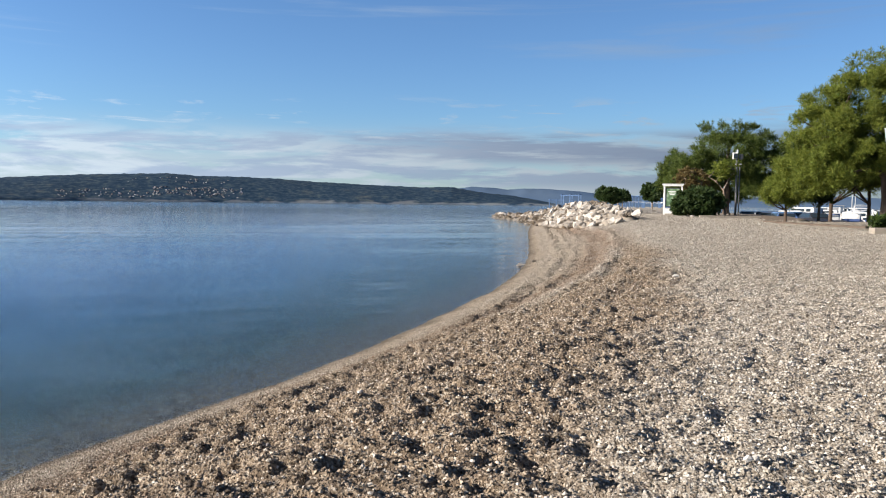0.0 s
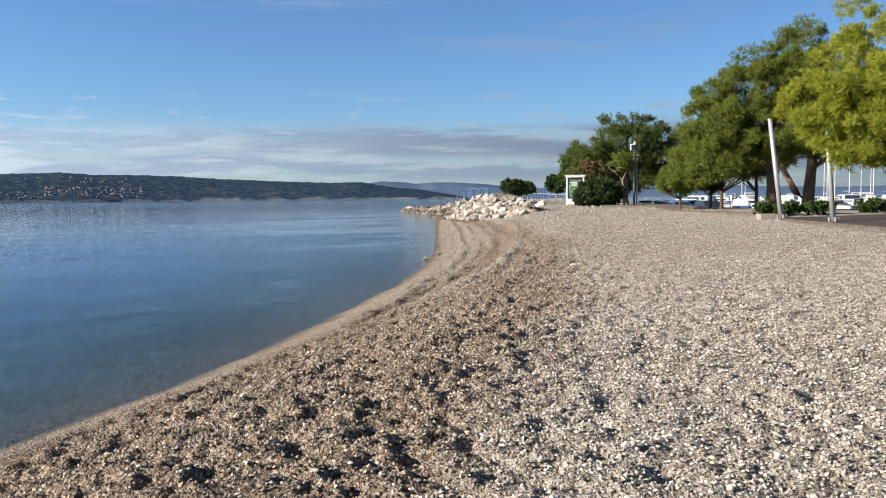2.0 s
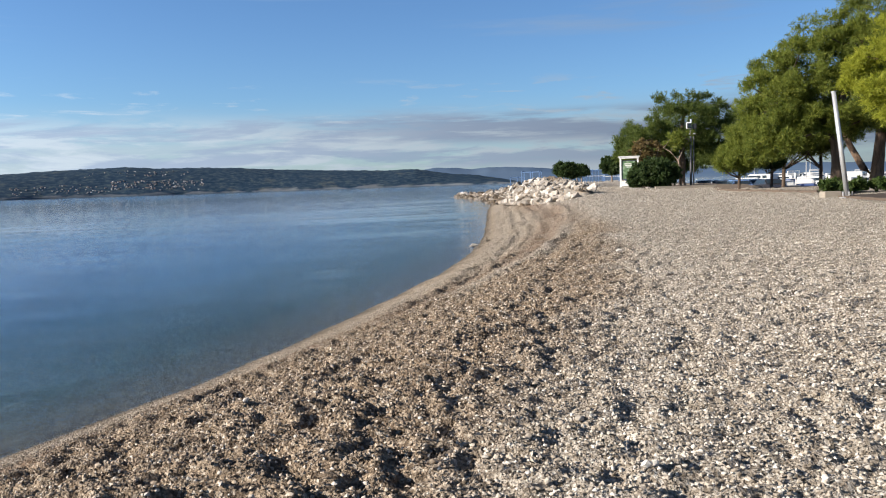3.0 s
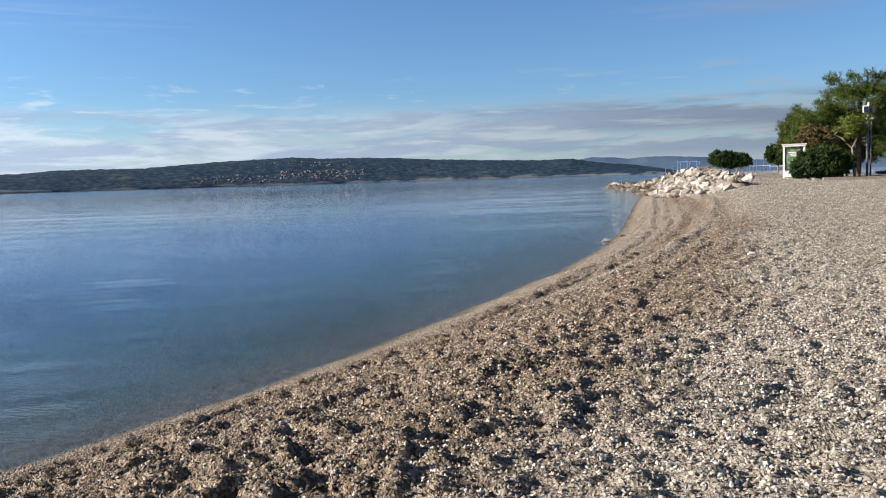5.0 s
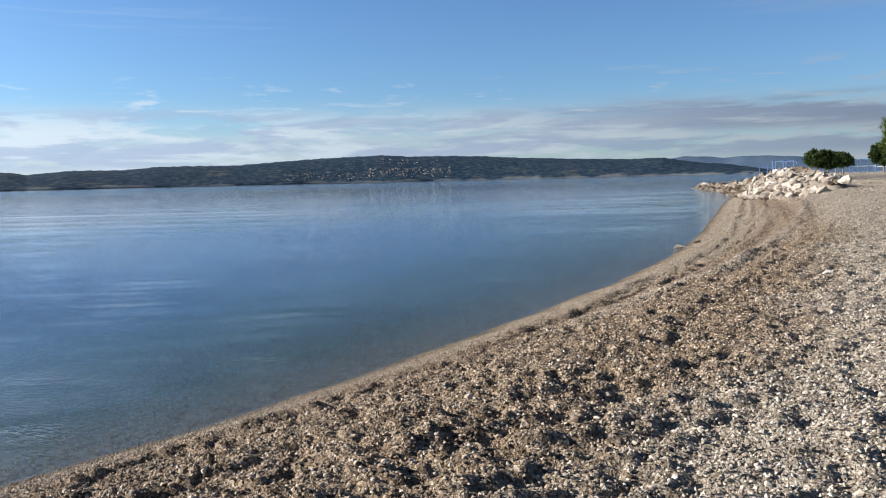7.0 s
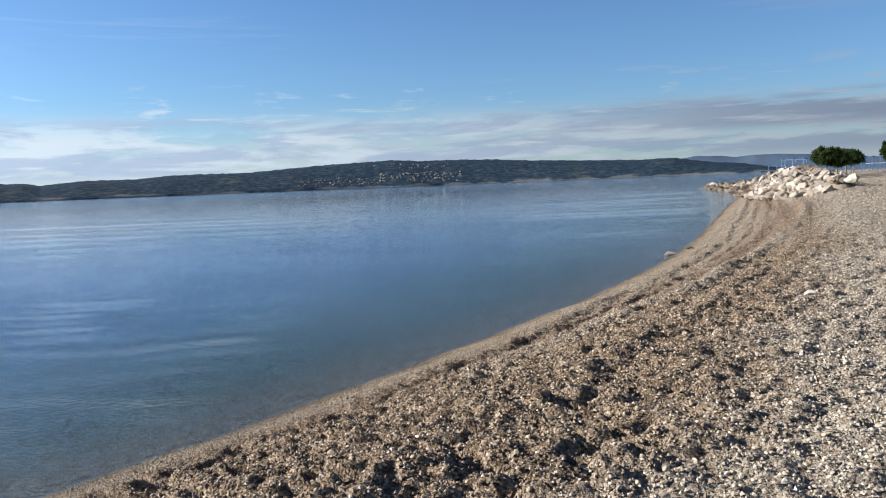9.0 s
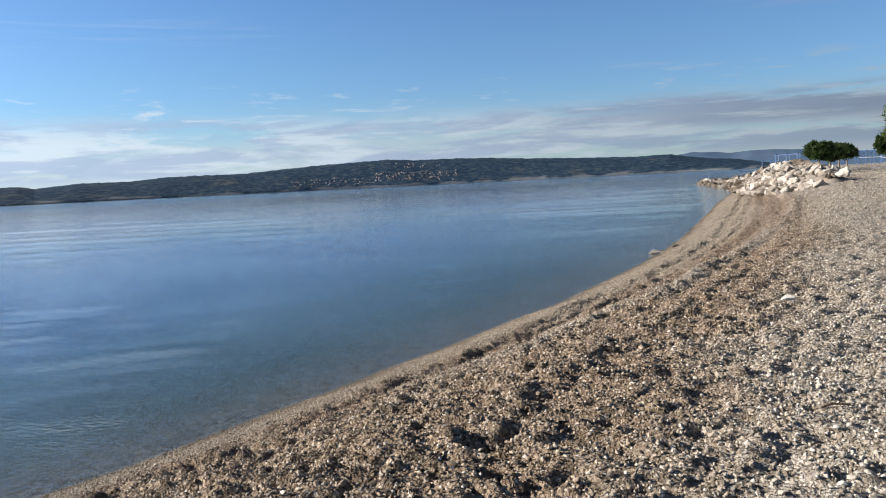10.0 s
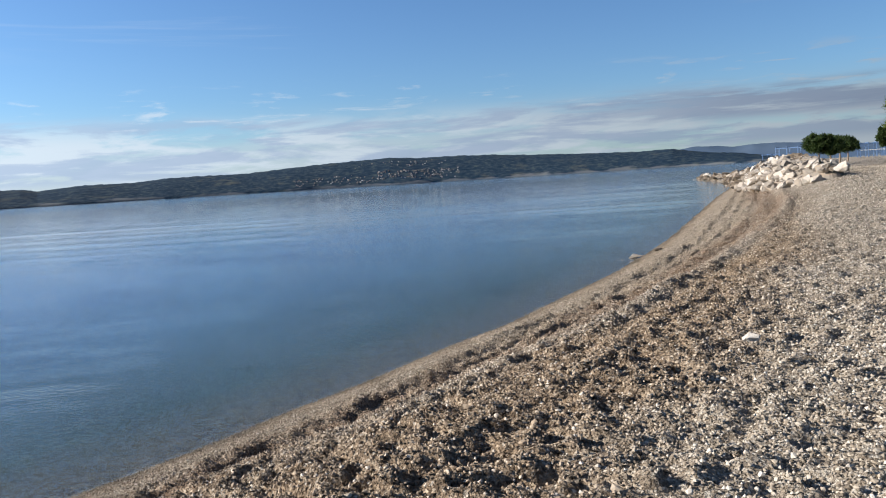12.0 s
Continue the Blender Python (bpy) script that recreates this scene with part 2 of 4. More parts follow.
PALE = ((0.0, (0.066, 0.053, 0.038)), (0.22, (0.190, 0.159, 0.122)), (0.5, (0.322, 0.281, 0.229)), (0.8, (0.442, 0.402, 0.344)), (1.0, (0.62, 0.59, 0.53)))
BROWN = ((0.0, (0.040, 0.028, 0.019)), (0.3, (0.128, 0.092, 0.061)), (0.6, (0.258, 0.194, 0.135)), (0.86, (0.41, 0.332, 0.245)), (1.0, (0.62, 0.57, 0.50)))
TAN = ((0.0, (0.105, 0.080, 0.055)), (0.4, (0.24, 0.19, 0.135)), (0.8, (0.35, 0.285, 0.21)), (1.0, (0.43, 0.385, 0.32)))
RUSTY = ((0.0, (0.05, 0.028, 0.016)), (0.6, (0.185, 0.115, 0.072)), (1.0, (0.36, 0.28, 0.20)))


def shore_bands(n, pick):
    """Colour of the stones: wet rim, washed tan, bleached foreshore, drift track, brown slope, pale plain."""
    s = n.math("ADD", n.attribute("shore"), n.range(n.noise(0.9, 3), 0.2, 0.8, -0.25, 0.25))
    pale, tan, brown = n.ramp(pick, *PALE), n.ramp(pick, *TAN), n.ramp(pick, *BROWN)
    c0 = n.mix(n.range(s, -0.05, 0.5), (0.075, 0.060, 0.045), tan)
    c0 = n.mix(n.range(s, 0.35, 0.9, 0.0, 0.42), c0, pale)
    c0 = n.mix(n.range(s, 2.6, 4.2), c0, pale)
    c0 = n.mix(n.attribute("brown"), c0, brown)
    c0 = n.mix(n.math("MULTIPLY", n.attribute("crest"), 0.45), c0, pale)
    weed = n.math("MULTIPLY", n.attribute("track"), n.range(n.noise(2.1, 4, 0.6), 0.36, 0.6, 0.35, 0.95))
    c0 = n.mix(weed, c0, n.ramp(pick, *RUSTY))
    # dark dead weed between the stones of the slope
    litter = n.math("MULTIPLY", n.attribute("brown"), n.range(n.noise(4.5, 4, 0.6), 0.55, 0.66, 0.0, 0.5))
    return n.mix(litter, c0, (0.034, 0.025, 0.017))


def gravel_ground():
    n = Nodes("gravel_ground")
    cells = n.voronoi(42.0, "Color")
    pick = n.t.nodes.new("ShaderNodeSeparateColor")
    n.to(cells, pick.inputs[0])
    col = shore_bands(n, n.range(pick.outputs[0], 0.0, 1.0, 0.20, 0.95))
    col = n.mix(n.range(n.noise(2.3, 4), 0.4, 0.75, 0.0, 0.25), col, (0.30, 0.24, 0.175))
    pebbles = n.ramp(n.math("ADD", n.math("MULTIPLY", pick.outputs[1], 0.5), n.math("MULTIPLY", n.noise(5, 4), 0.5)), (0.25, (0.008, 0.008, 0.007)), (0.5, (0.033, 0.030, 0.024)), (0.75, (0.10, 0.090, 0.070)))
    # bed turns teal, then blue offshore: the water's depth tint painted on
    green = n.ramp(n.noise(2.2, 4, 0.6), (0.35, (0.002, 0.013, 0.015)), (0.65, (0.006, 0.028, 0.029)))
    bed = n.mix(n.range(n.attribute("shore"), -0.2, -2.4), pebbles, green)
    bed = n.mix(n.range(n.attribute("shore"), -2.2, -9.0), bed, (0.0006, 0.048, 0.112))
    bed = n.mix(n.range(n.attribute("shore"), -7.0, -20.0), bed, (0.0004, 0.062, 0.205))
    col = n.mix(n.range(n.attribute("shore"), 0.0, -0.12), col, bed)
    first = n.bump(n.voronoi(42.0), 1.0, 0.03)
    n.bump(n.noise(4.2, 6, 0.7), 1.0, 0.15, first)
    return n.done(col, 0.85, 0.0, 0.25)


def gravel_stone():
    n = Nodes("gravel_stone")
    col = shore_bands(n, n.island())
    col = n.mix(n.range(n.noise(60, 3), 0.35, 0.8, 0.0, 0.35), col, (0.42, 0.37, 0.3))
    return n.done(col, 0.75, 0.0, 0.3)


def sea():
    n = Nodes("sea_water")
    fine = n.noise(8.0, 3, 0.5, n.scaled(0.9, 1.8, 1, 0.45))
    small = n.noise(3.0, 2, 0.5, n.scaled(0.7, 1.6, 1, 0.5))
    at = n.t.nodes.new("ShaderNodeSeparateXYZ")
    n.to(n.co, at.inputs[0])
    off = n.math("POWER", n.math("ADD", n.math("MULTIPLY", at.outputs[0], at.outputs[0]), n.math("MULTIPLY", at.outputs[1], at.outputs[1])), 0.5)
    # the breeze ruffles the water along the beach, further out it lies calm
    gusts = n.range(n.noise(0.05, 4, 0.55, n.scaled(0.45, 1.3, 1, -0.15), 0.5), 0.32, 0.68, -1.0, 1.0)
    breeze = n.range(n.math("ADD", off, n.math("MULTIPLY", gusts, 7.0)), 9.0, 34.0, 1.1, 0.34)
    breeze = n.math("SUBTRACT", breeze, n.range(off, 30.0, 75.0, 0.0, 0.22))
    breeze = n.math("MULTIPLY", breeze, n.math("ADD", n.math("MULTIPLY", gusts, -0.3), 1.0))
    breeze = n.math("ADD", breeze, n.range(off, 300.0, 700.0, 0.0, 0.8))
    fine, small = n.math("MULTIPLY", fine, breeze), n.math("MULTIPLY", small, breeze)
    b1 = n.bump(fine, 1.0, 0.044)
    n.bump(small, 0.8, 0.03, b1)
    n.b.inputs["Transmission Weight"].default_value = 1.0
    n.b.inputs["IOR"].default_value = 1.33
    calm = n.noise(0.035, 3, 0.55, n.scaled(0.3, 1.6, 1, -0.1), 0.6)
    return n.done((0.80, 0.93, 0.98), n.range(calm, 0.35, 0.65, 0.02, 0.06))


def limestone():
    n = Nodes("pale_limestone")
    col = n.ramp(n.each(), (0.0, (0.19, 0.17, 0.145)), (0.5, (0.345, 0.315, 0.28)), (1.0, (0.50, 0.475, 0.435)))
    col = n.mix(n.range(n.noise(1.6, 5, 0.6), 0.45, 0.75, 0, 0.65), col, (0.34, 0.26, 0.18))
    col = n.mix(n.range(n.noise(9, 4), 0.55, 0.8, 0, 0.5), col, (0.30, 0.28, 0.25))
    n.bump(n.noise(5, 8, 0.65), 0.6, 0.08)
    return n.done(col, 0.85, 0.0, 0.2)


def wet_rock():
    n = Nodes("weathered_dark_rock")
    col = n.ramp(n.noise(3, 5), (0.3, (0.045, 0.036, 0.027)), (0.7, (0.17, 0.13, 0.09)))
    n.bump(n.noise(6, 7), 0.6, 0.06)
    return n.done(col, 0.6)


def foliage(name, dark, mid, light):
    n = Nodes(name)
    col = n.ramp(n.island(), (0.0, dark), (0.5, mid), (1.0, light))
    col = n.mix(n.range(n.noise(0.8, 3), 0.3, 0.7, 0, 0.55), col, mid)
    n.done(col, 0.6, 0.0, 0.25)
    through_leaf = n.t.nodes.new("ShaderNodeBsdfTranslucent")
    both = n.t.nodes.new("ShaderNodeMixShader")
    both.inputs[0].default_value = 0.45
    n.to(col, through_leaf.inputs[0]); n.to(n.b.outputs[0], both.inputs[1]); n.to(through_leaf.outputs[0], both.inputs[2])
    n.to(both.outputs[0], n.t.nodes["Material Output"].inputs["Surface"])
    return n.m


def bark(name, a, b):
    n = Nodes(name)
    col = n.ramp(n.noise(6, 6, 0.65, n.scaled(1, 1, 0.25)), (0.3, a), (0.7, b))
    n.bump(n.noise(14, 5, 0.6, n.scaled(1, 1, 0.2)), 0.8, 0.04)
    return n.done(col, 0.9, 0.0, 0.15)


def painted(name, col, rough=0.45, dirt=0.25, metal=0.0):
    n = Nodes(name)
    tone = n.mix(n.range(n.noise(2.2, 5, 0.6), 0.45, 0.8, 0, dirt), col, tuple(v * 0.55 for v in col))
    return n.done(tone, n.range(n.noise(12, 3), 0.2, 0.8, rough * 0.8, rough * 1.2), metal)


def hillside():
    n = Nodes("haze_tinted_hillside")
    # woods carry the distance haze as a blue base colour
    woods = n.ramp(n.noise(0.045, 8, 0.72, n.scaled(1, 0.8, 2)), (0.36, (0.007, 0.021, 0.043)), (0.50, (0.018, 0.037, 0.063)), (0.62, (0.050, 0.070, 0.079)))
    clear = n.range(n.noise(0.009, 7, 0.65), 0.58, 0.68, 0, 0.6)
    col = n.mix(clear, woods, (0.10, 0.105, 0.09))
    pos = n.t.nodes.new("ShaderNodeSeparateXYZ")
    n.to(n.co, pos.inputs[0])
    edge = n.math("ADD", pos.outputs[2], n.range(n.noise(0.010, 5, 0.6), 0.3, 0.7, 9.0, -9.0))
    col = n.mix(n.range(edge, 1.5, 6.0, 0.55, 0.0), col, (0.18, 0.19, 0.20))
    n.bump(n.noise(0.05, 6, 0.6), 0.2, 5)
    return n.done(col, 0.95, 0.0, 0.05)


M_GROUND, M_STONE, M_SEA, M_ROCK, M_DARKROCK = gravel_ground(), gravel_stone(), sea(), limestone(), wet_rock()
M_PINE = foliage("pine_needles", (0.055, 0.084, 0.014), (0.145, 0.180, 0.028), (0.25, 0.27, 0.046))
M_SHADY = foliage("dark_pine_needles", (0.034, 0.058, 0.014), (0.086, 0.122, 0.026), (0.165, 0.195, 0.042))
M_YOUNG = foliage("young_pine_needles", (0.14, 0.175, 0.018), (0.28, 0.305, 0.03), (0.39, 0.40, 0.05))
M_DEEP = foliage("dark_evergreen_leaves", (0.020, 0.041, 0.013), (0.041, 0.070, 0.020), (0.072, 0.104, 0.034))
M_RUST = foliage("rusty_dry_leaves", (0.09, 0.066, 0.028), (0.155, 0.11, 0.045), (0.19, 0.155, 0.055))
M_BARK = bark("pine_bark", (0.045, 0.032, 0.024), (0.13, 0.095, 0.07))
M_TWIG = bark("pale_bare_bark", (0.16, 0.12, 0.09), (0.30, 0.24, 0.18))
M_WHITE = painted("white_paint", (0.686, 0.678, 0.651))
M_POST = painted("grey_painted_steel", (0.13, 0.132, 0.135), 0.5)
M_STEEL = painted("galvanised_steel", (0.48, 0.49, 0.50), 0.42, 0.3, 0.55)
M_BLUE = painted("blue_paint", (0.085, 0.155, 0.29))
M_KERB = painted("weathered_concrete", (0.27, 0.235, 0.19), 0.85, 0.5)
M_DARK = painted("dark_plastic", (0.03, 0.032, 0.036), 0.4)
M_GLASS = painted("tinted_window", (0.02, 0.03, 0.04), 0.08, 0.0)
M_TYRE = painted("tyre_rubber", (0.02, 0.02, 0.02), 0.8)
M_EDGE = painted("dark_edging_and_shadow", (0.09, 0.066, 0.048), 0.85, 0.5)
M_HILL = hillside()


# ---- builders ----
def mesh_of(name, verts, faces, material, smooth_faces=False):
    """A mesh from arrays: verts (n, 3), faces (m, 3) or (m, 4)."""
    verts, faces = np.asarray(verts, np.float32), np.asarray(faces, np.int32)
    me = bpy.data.meshes.new(name)
    k = faces.shape[1]
    me.vertices.add(len(verts))
    me.vertices.foreach_set("co", verts.ravel())
    me.loops.add(faces.size)
    me.loops.foreach_set("vertex_index", faces.ravel())
    me.polygons.add(len(faces))
    me.polygons.foreach_set("loop_start", np.arange(0, faces.size, k, dtype=np.int32))
    me.polygons.foreach_set("use_smooth", np.full(len(faces), smooth_faces))
    me.update(calc_edges=True)
    me.materials.append(material)
    return me


def link(name, me, parent=None, label=""):
    ob = new(name, me)
    if parent:
        ob.parent = parent
    if label:
        ob["label"] = label
    return ob


def part(name, bm, material, parent=None, label="", smooth_faces=False):
    """Link a bmesh as one mesh object under a thing or a part."""
    me = bpy.data.meshes.new(name)
    bmesh.ops.recalc_face_normals(bm, faces=bm.faces)
    bm.to_mesh(me)
    bm.free()
    me.materials.append(material)
    for p in me.polygons:
        p.use_smooth = smooth_faces
    return link(name, me, parent, label)


def thing(name, x, y, z, label, category, rz=0.0, group="", kind=""):
    ob = new(name)
    ob.matrix_basis = pose(x, y, z, 0, 0, rz)
    return tagged(ob, label, category, group, kind)


def box(sx, sy, sz, at=(0, 0, 0), bevel=0.0, turn=None):
    bm = bmesh.new()
    bmesh.ops.create_cube(bm, size=1.0)
    bmesh.ops.scale(bm, vec=(sx, sy, sz), verts=bm.verts)
    if bevel:
        bmesh.ops.bevel(bm, geom=bm.edges[:], offset=bevel, segments=2, affect="EDGES", profile=0.6)
    if turn:
        bmesh.ops.transform(bm, matrix=turn, verts=bm.verts)
    bmesh.ops.translate(bm, vec=at, verts=bm.verts)
    return bm


def tube_arrays(points, radii, sides=8):
    """A tapered tube through points, as arrays."""
    pts = [Vector(p) for p in points]
    verts, faces = [], []
    for i, p in enumerate(pts):
        d = (pts[min(i + 1, len(pts) - 1)] - pts[max(i - 1, 0)]).normalized()
        a = d.orthogonal().normalized()
        b = d.cross(a)
        for k in range(sides):
            t = 2 * math.pi * k / sides
            verts.append(p + (a * math.cos(t) + b * math.sin(t)) * radii[i])
    for i in range(len(pts) - 1):
        for k in range(sides):
            k2 = (k + 1) % sides
            faces.append((i * sides + k, i * sides + k2, (i + 1) * sides + k2, (i + 1) * sides + k))
    return verts, faces


def tubes(name, runs, material, parent=None, label="", sides=8):
    V, F = [], []
    for points, radii in runs:
        v, f = tube_arrays(points, radii, sides)
        F += [tuple(i + len(V) for i in q) for q in f]
        V += [tuple(p) for p in v]
    return link(name, mesh_of(name, V, F, material, True), parent, label)


def cylinder(r, h, at=(0, 0, 0), sides=16, r2=None, turn=None):
    bm = bmesh.new()
    bmesh.ops.create_cone(bm, cap_ends=True, segments=sides, radius1=r, radius2=r if r2 is None else r2, depth=h)
    if turn:
        bmesh.ops.transform(bm, matrix=turn, verts=bm.verts)
    bmesh.ops.translate(bm, vec=at, verts=bm.verts)
    return bm


# ---- ground, gravel, sea ----
def graded(*runs):
    """Grid lines from runs of (start, end, step at start, step at end)."""
    vals = []
    for a, b, s0, s1 in runs:
        v, step = a, s0
        while v < b - 1e-6:
            vals.append(v)
            f = (v - a) / (b - a)
            v += s0 + (s1 - s0) * f
    vals.append(runs[-1][1])
    return np.array(vals)


gx = graded((-4600, -60, 900, 12), (-60, -9, 10, 0.2), (-9, -7.2, 0.15, 0.05), (-7.2, 3.4, 0.038, 0.038), (3.4, 14, 0.05, 0.3), (14, 60, 0.4, 8), (60, 4600, 12, 900))
gy = graded((-4600, -60, 900, 12), (-60, -6, 8, 0.4), (-6, 2, 0.12, 0.05), (2, 15, 0.036, 0.04), (15, 24, 0.045, 0.09), (24, 60, 0.09, 0.6), (60, 200, 0.7, 2.5), (200, 4600, 6, 900))
X, Y = np.meshgrid(gx, gy)
Z = terrain(X, Y)
nx, ny = len(gx), len(gy)
idx = np.arange(nx * ny).reshape(ny, nx)
quads = np.stack([idx[:-1, :-1], idx[:-1, 1:], idx[1:, 1:], idx[1:, :-1]], -1).reshape(-1, 4)
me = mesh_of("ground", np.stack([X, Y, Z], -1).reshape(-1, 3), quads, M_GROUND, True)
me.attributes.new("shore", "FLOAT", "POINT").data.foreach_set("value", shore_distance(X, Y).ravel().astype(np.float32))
zones = beach_zone(X, Y, shore_distance(X, Y))
for zone_name, zone in zip(("brown", "track", "crest"), zones):
    me.attributes.new(zone_name, "FLOAT", "POINT").data.foreach_set("value", zone.ravel().astype(np.float32))
ground = tagged(link("ground", me), "sloping beach of pale and brown gravel with footprints", "beach", kind="structure")

wx = graded((-4600, -220, 800, 20), (-220, -45, 12, 0.8), (-45, -3, 0.6, 0.2), (-3, 60, 1.5, 8), (60, 4600, 10, 800))
wy = graded((-4600, -10, 800, 4), (-10, 4, 1.5, 0.2), (4, 32, 0.17, 0.36), (32, 130, 0.36, 1.3), (130, 420, 1.4, 9), (420, 4600, 12, 800))
X, Y = np.meshgrid(wx, wy)
Z = np.zeros_like(X)
wave_rng = np.random.default_rng(4)
reach = np.hypot(X - EYE[0], Y - EYE[1])
for k in range(36):
    lam = math.exp(wave_rng.uniform(math.log(1.1), math.log(4.2)))
    turn = radians(-35) + wave_rng.normal(0, 0.30)
    phase = wave_rng.uniform(0, 6.28) + 1.2 * vnoise(X * 0.05, Y * 0.05, 200 + k)
    steep = 0.0019
    fade = 1 - smooth(lam * 10, lam * 30, reach)
    Z += fade * steep * lam / 6.28 * np.sin(6.28 / lam * (X * math.sin(turn) + Y * math.cos(turn)) + phase)
for k in range(9):
    lam = wave_rng.uniform(2.8, 9.0)
    turn = radians(-32) + wave_rng.normal(0, 0.10)
    phase = wave_rng.uniform(0, 6.28) + 2.0 * vnoise(X * 0.02, Y * 0.02, 260 + k)
    Z += smooth(22, 48, reach) * (1 - smooth(lam * 20, lam * 42, reach)) * 0.0060 * lam / 6.28 * np.sin(6.28 / lam * (X * math.sin(turn) + Y * math.cos(turn)) + phase) * smooth(0.35, 0.65, vnoise(X * 0.03, Y * 0.03, 280 + k))
Z *= smooth(0.0, 2.5, -shore_distance(X, Y))
idx = np.arange(X.size).reshape(X.shape)
quads = np.stack([idx[:-1, :-1], idx[:-1, 1:], idx[1:, 1:], idx[1:, :-1]], -1).reshape(-1, 4)
water = link("water", mesh_of("water", np.stack([X, Y, Z], -1).reshape(-1, 3), quads, M_SEA, True))
tagged(water, "calm clear blue sea with small ripples", "sea", kind="structure")
water.visible_shadow = False

rng = np.random.default_rng(7)
G = (1 + 5 ** 0.5) / 2
ICO_V = np.array([(-1, G, 0), (1, G, 0), (-1, -G, 0), (1, -G, 0), (0, -1, G), (0, 1, G), (0, -1, -G), (0, 1, -G), (G, 0, -1), (G, 0, 1), (-G, 0, -1), (-G, 0, 1)]) / math.sqrt(1 + G * G)
tri = []
for i in range(12):
    for j in range(i + 1, 12):
        for k in range(j + 1, 12):
            d = [np.linalg.norm(ICO_V[a] - ICO_V[b]) for a, b in ((i, j), (j, k), (i, k))]
            if max(d) < 1.2:
                nrm = np.cross(ICO_V[j] - ICO_V[i], ICO_V[k] - ICO_V[i])
                tri.append((i, j, k) if np.dot(nrm, ICO_V[i]) > 0 else (i, k, j))
ICO_F = np.array(tri)


def scatter(name, base_v, base_f, px, py, size, label):
    """Loose stones, each squashed, turned and sunk a little into the beach."""
    count = len(px)
    sc = size[:, None] * np.stack([rng.uniform(0.75, 1.35, count), rng.uniform(0.7, 1.1, count), rng.uniform(0.45, 0.8, count)], -1)
    v = base_v[None] * (1 + rng.uniform(-0.28, 0.28, (count, len(base_v), 1))) * sc[:, None, :]
    tilt, spin = rng.normal(0, 0.45, count), rng.uniform(0, 6.283, count)
    ct, st, cs, ss = np.cos(tilt), np.sin(tilt), np.cos(spin), np.sin(spin)
    y1 = v[..., 1] * ct[:, None] - v[..., 2] * st[:, None]
    z1 = v[..., 1] * st[:, None] + v[..., 2] * ct[:, None]
    x2 = v[..., 0] * cs[:, None] - y1 * ss[:, None]
    y2 = v[..., 0] * ss[:, None] + y1 * cs[:, None]
    pz = terrain(px, py) + size * rng.uniform(0.1, 1.2, count)
    verts = np.stack([x2 + px[:, None], y2 + py[:, None], z1 + pz[:, None]], -1).reshape(-1, 3)
    faces = (base_f[None] + (np.arange(count) * len(base_v))[:, None, None]).reshape(-1, 3)
    me = mesh_of(name, verts, faces, M_STONE, False)
    near = np.repeat(shore_distance(px, py), len(base_v)).astype(np.float32)
    me.attributes.new("shore", "FLOAT", "POINT").data.foreach_set("value", near)
    for zone_name, zone in zip(("brown", "track", "crest"), beach_zone(px, py, shore_distance(px, py))):
        me.attributes.new(zone_name, "FLOAT", "POINT").data.foreach_set("value", np.repeat(zone, len(base_v)).astype(np.float32))
    return tagged(link(name, me), label, "gravel", kind="stuff")


def strew(count, y0, y1, keep, east=9.0):
    px, py = rng.uniform(-7.6, east, count), rng.uniform(y0, y1, count)
    s = shore_distance(px, py)
    ok = (s > 0.02) & (px < 1.6 + 0.42 * (py + 1.5)) & keep(px, py, s)
    return px[ok], py[ok], s[ok]


CHIP_V = np.array([(math.cos(k * 1.2566), math.sin(k * 1.2566), -0.5) for k in range(5)] + [(0.15, -0.1, 1.0)])
CHIP_F = np.array([(k, (k + 1) % 5, 5) for k in range(5)])
# stones beside the line walked
px, py, s = strew(60000, 2.0, 19.0, lambda x, y, s: s > 0)
size = np.where(s < 2.2, rng.uniform(0.007, 0.015, len(s)), rng.uniform(0.009, 0.019, len(s)) * (1 + 0.7 * (rng.random(len(s)) > 0.94)))
scatter("gravel", ICO_V, ICO_F, px[:27000], py[:27000], size[:27000], "loose pale and brown beach pebbles lying on the slope")
px, py, s = strew(480000, 2.0, 21.0, lambda x, y, s: (s > 0.02) & (rng.random(len(y)) < np.clip((25 - y) / 6, 0, 1)))
size = np.where(s < 2.2, rng.uniform(0.007, 0.014, len(s)), rng.uniform(0.008, 0.018, len(s)))
scatter("gravel", CHIP_V, CHIP_F, px[:180000], py[:180000], size[:180000], "small broken stones between the beach pebbles")
px, py, s = strew(300000, 18.0, 42.0, lambda x, y, s: (s > 0.1) & (rng.random(len(y)) < smooth(17, 21, y) * np.clip((50 - y) / 24, 0, 1)) & ((x < 11) | (y < 28)), 15.0)
scatter("gravel", CHIP_V, CHIP_F, px[:90000], py[:90000], rng.uniform(0.009, 0.019, len(px))[:90000], "pale stones over the middle of the beach")
px, py = rng.uniform(-9, 21, 90000), 30 + 38 * rng.random(90000)
s = shore_distance(px, py)
ok = (s > 0.1) & (rng.random(len(py)) < smooth(28, 40, py)) & (px < 1.6 + 0.42 * (py + 1.5)) & ((px < 11.0) | (py < 27)) & ((px < 3.5) | (py < 56))
px, py = px[ok][:34000], py[ok][:34000]
scatter("gravel", CHIP_V, CHIP_F, px, py, rng.uniform(0.014, 0.029, len(px)), "coarse pale stones strewn over the upper beach")


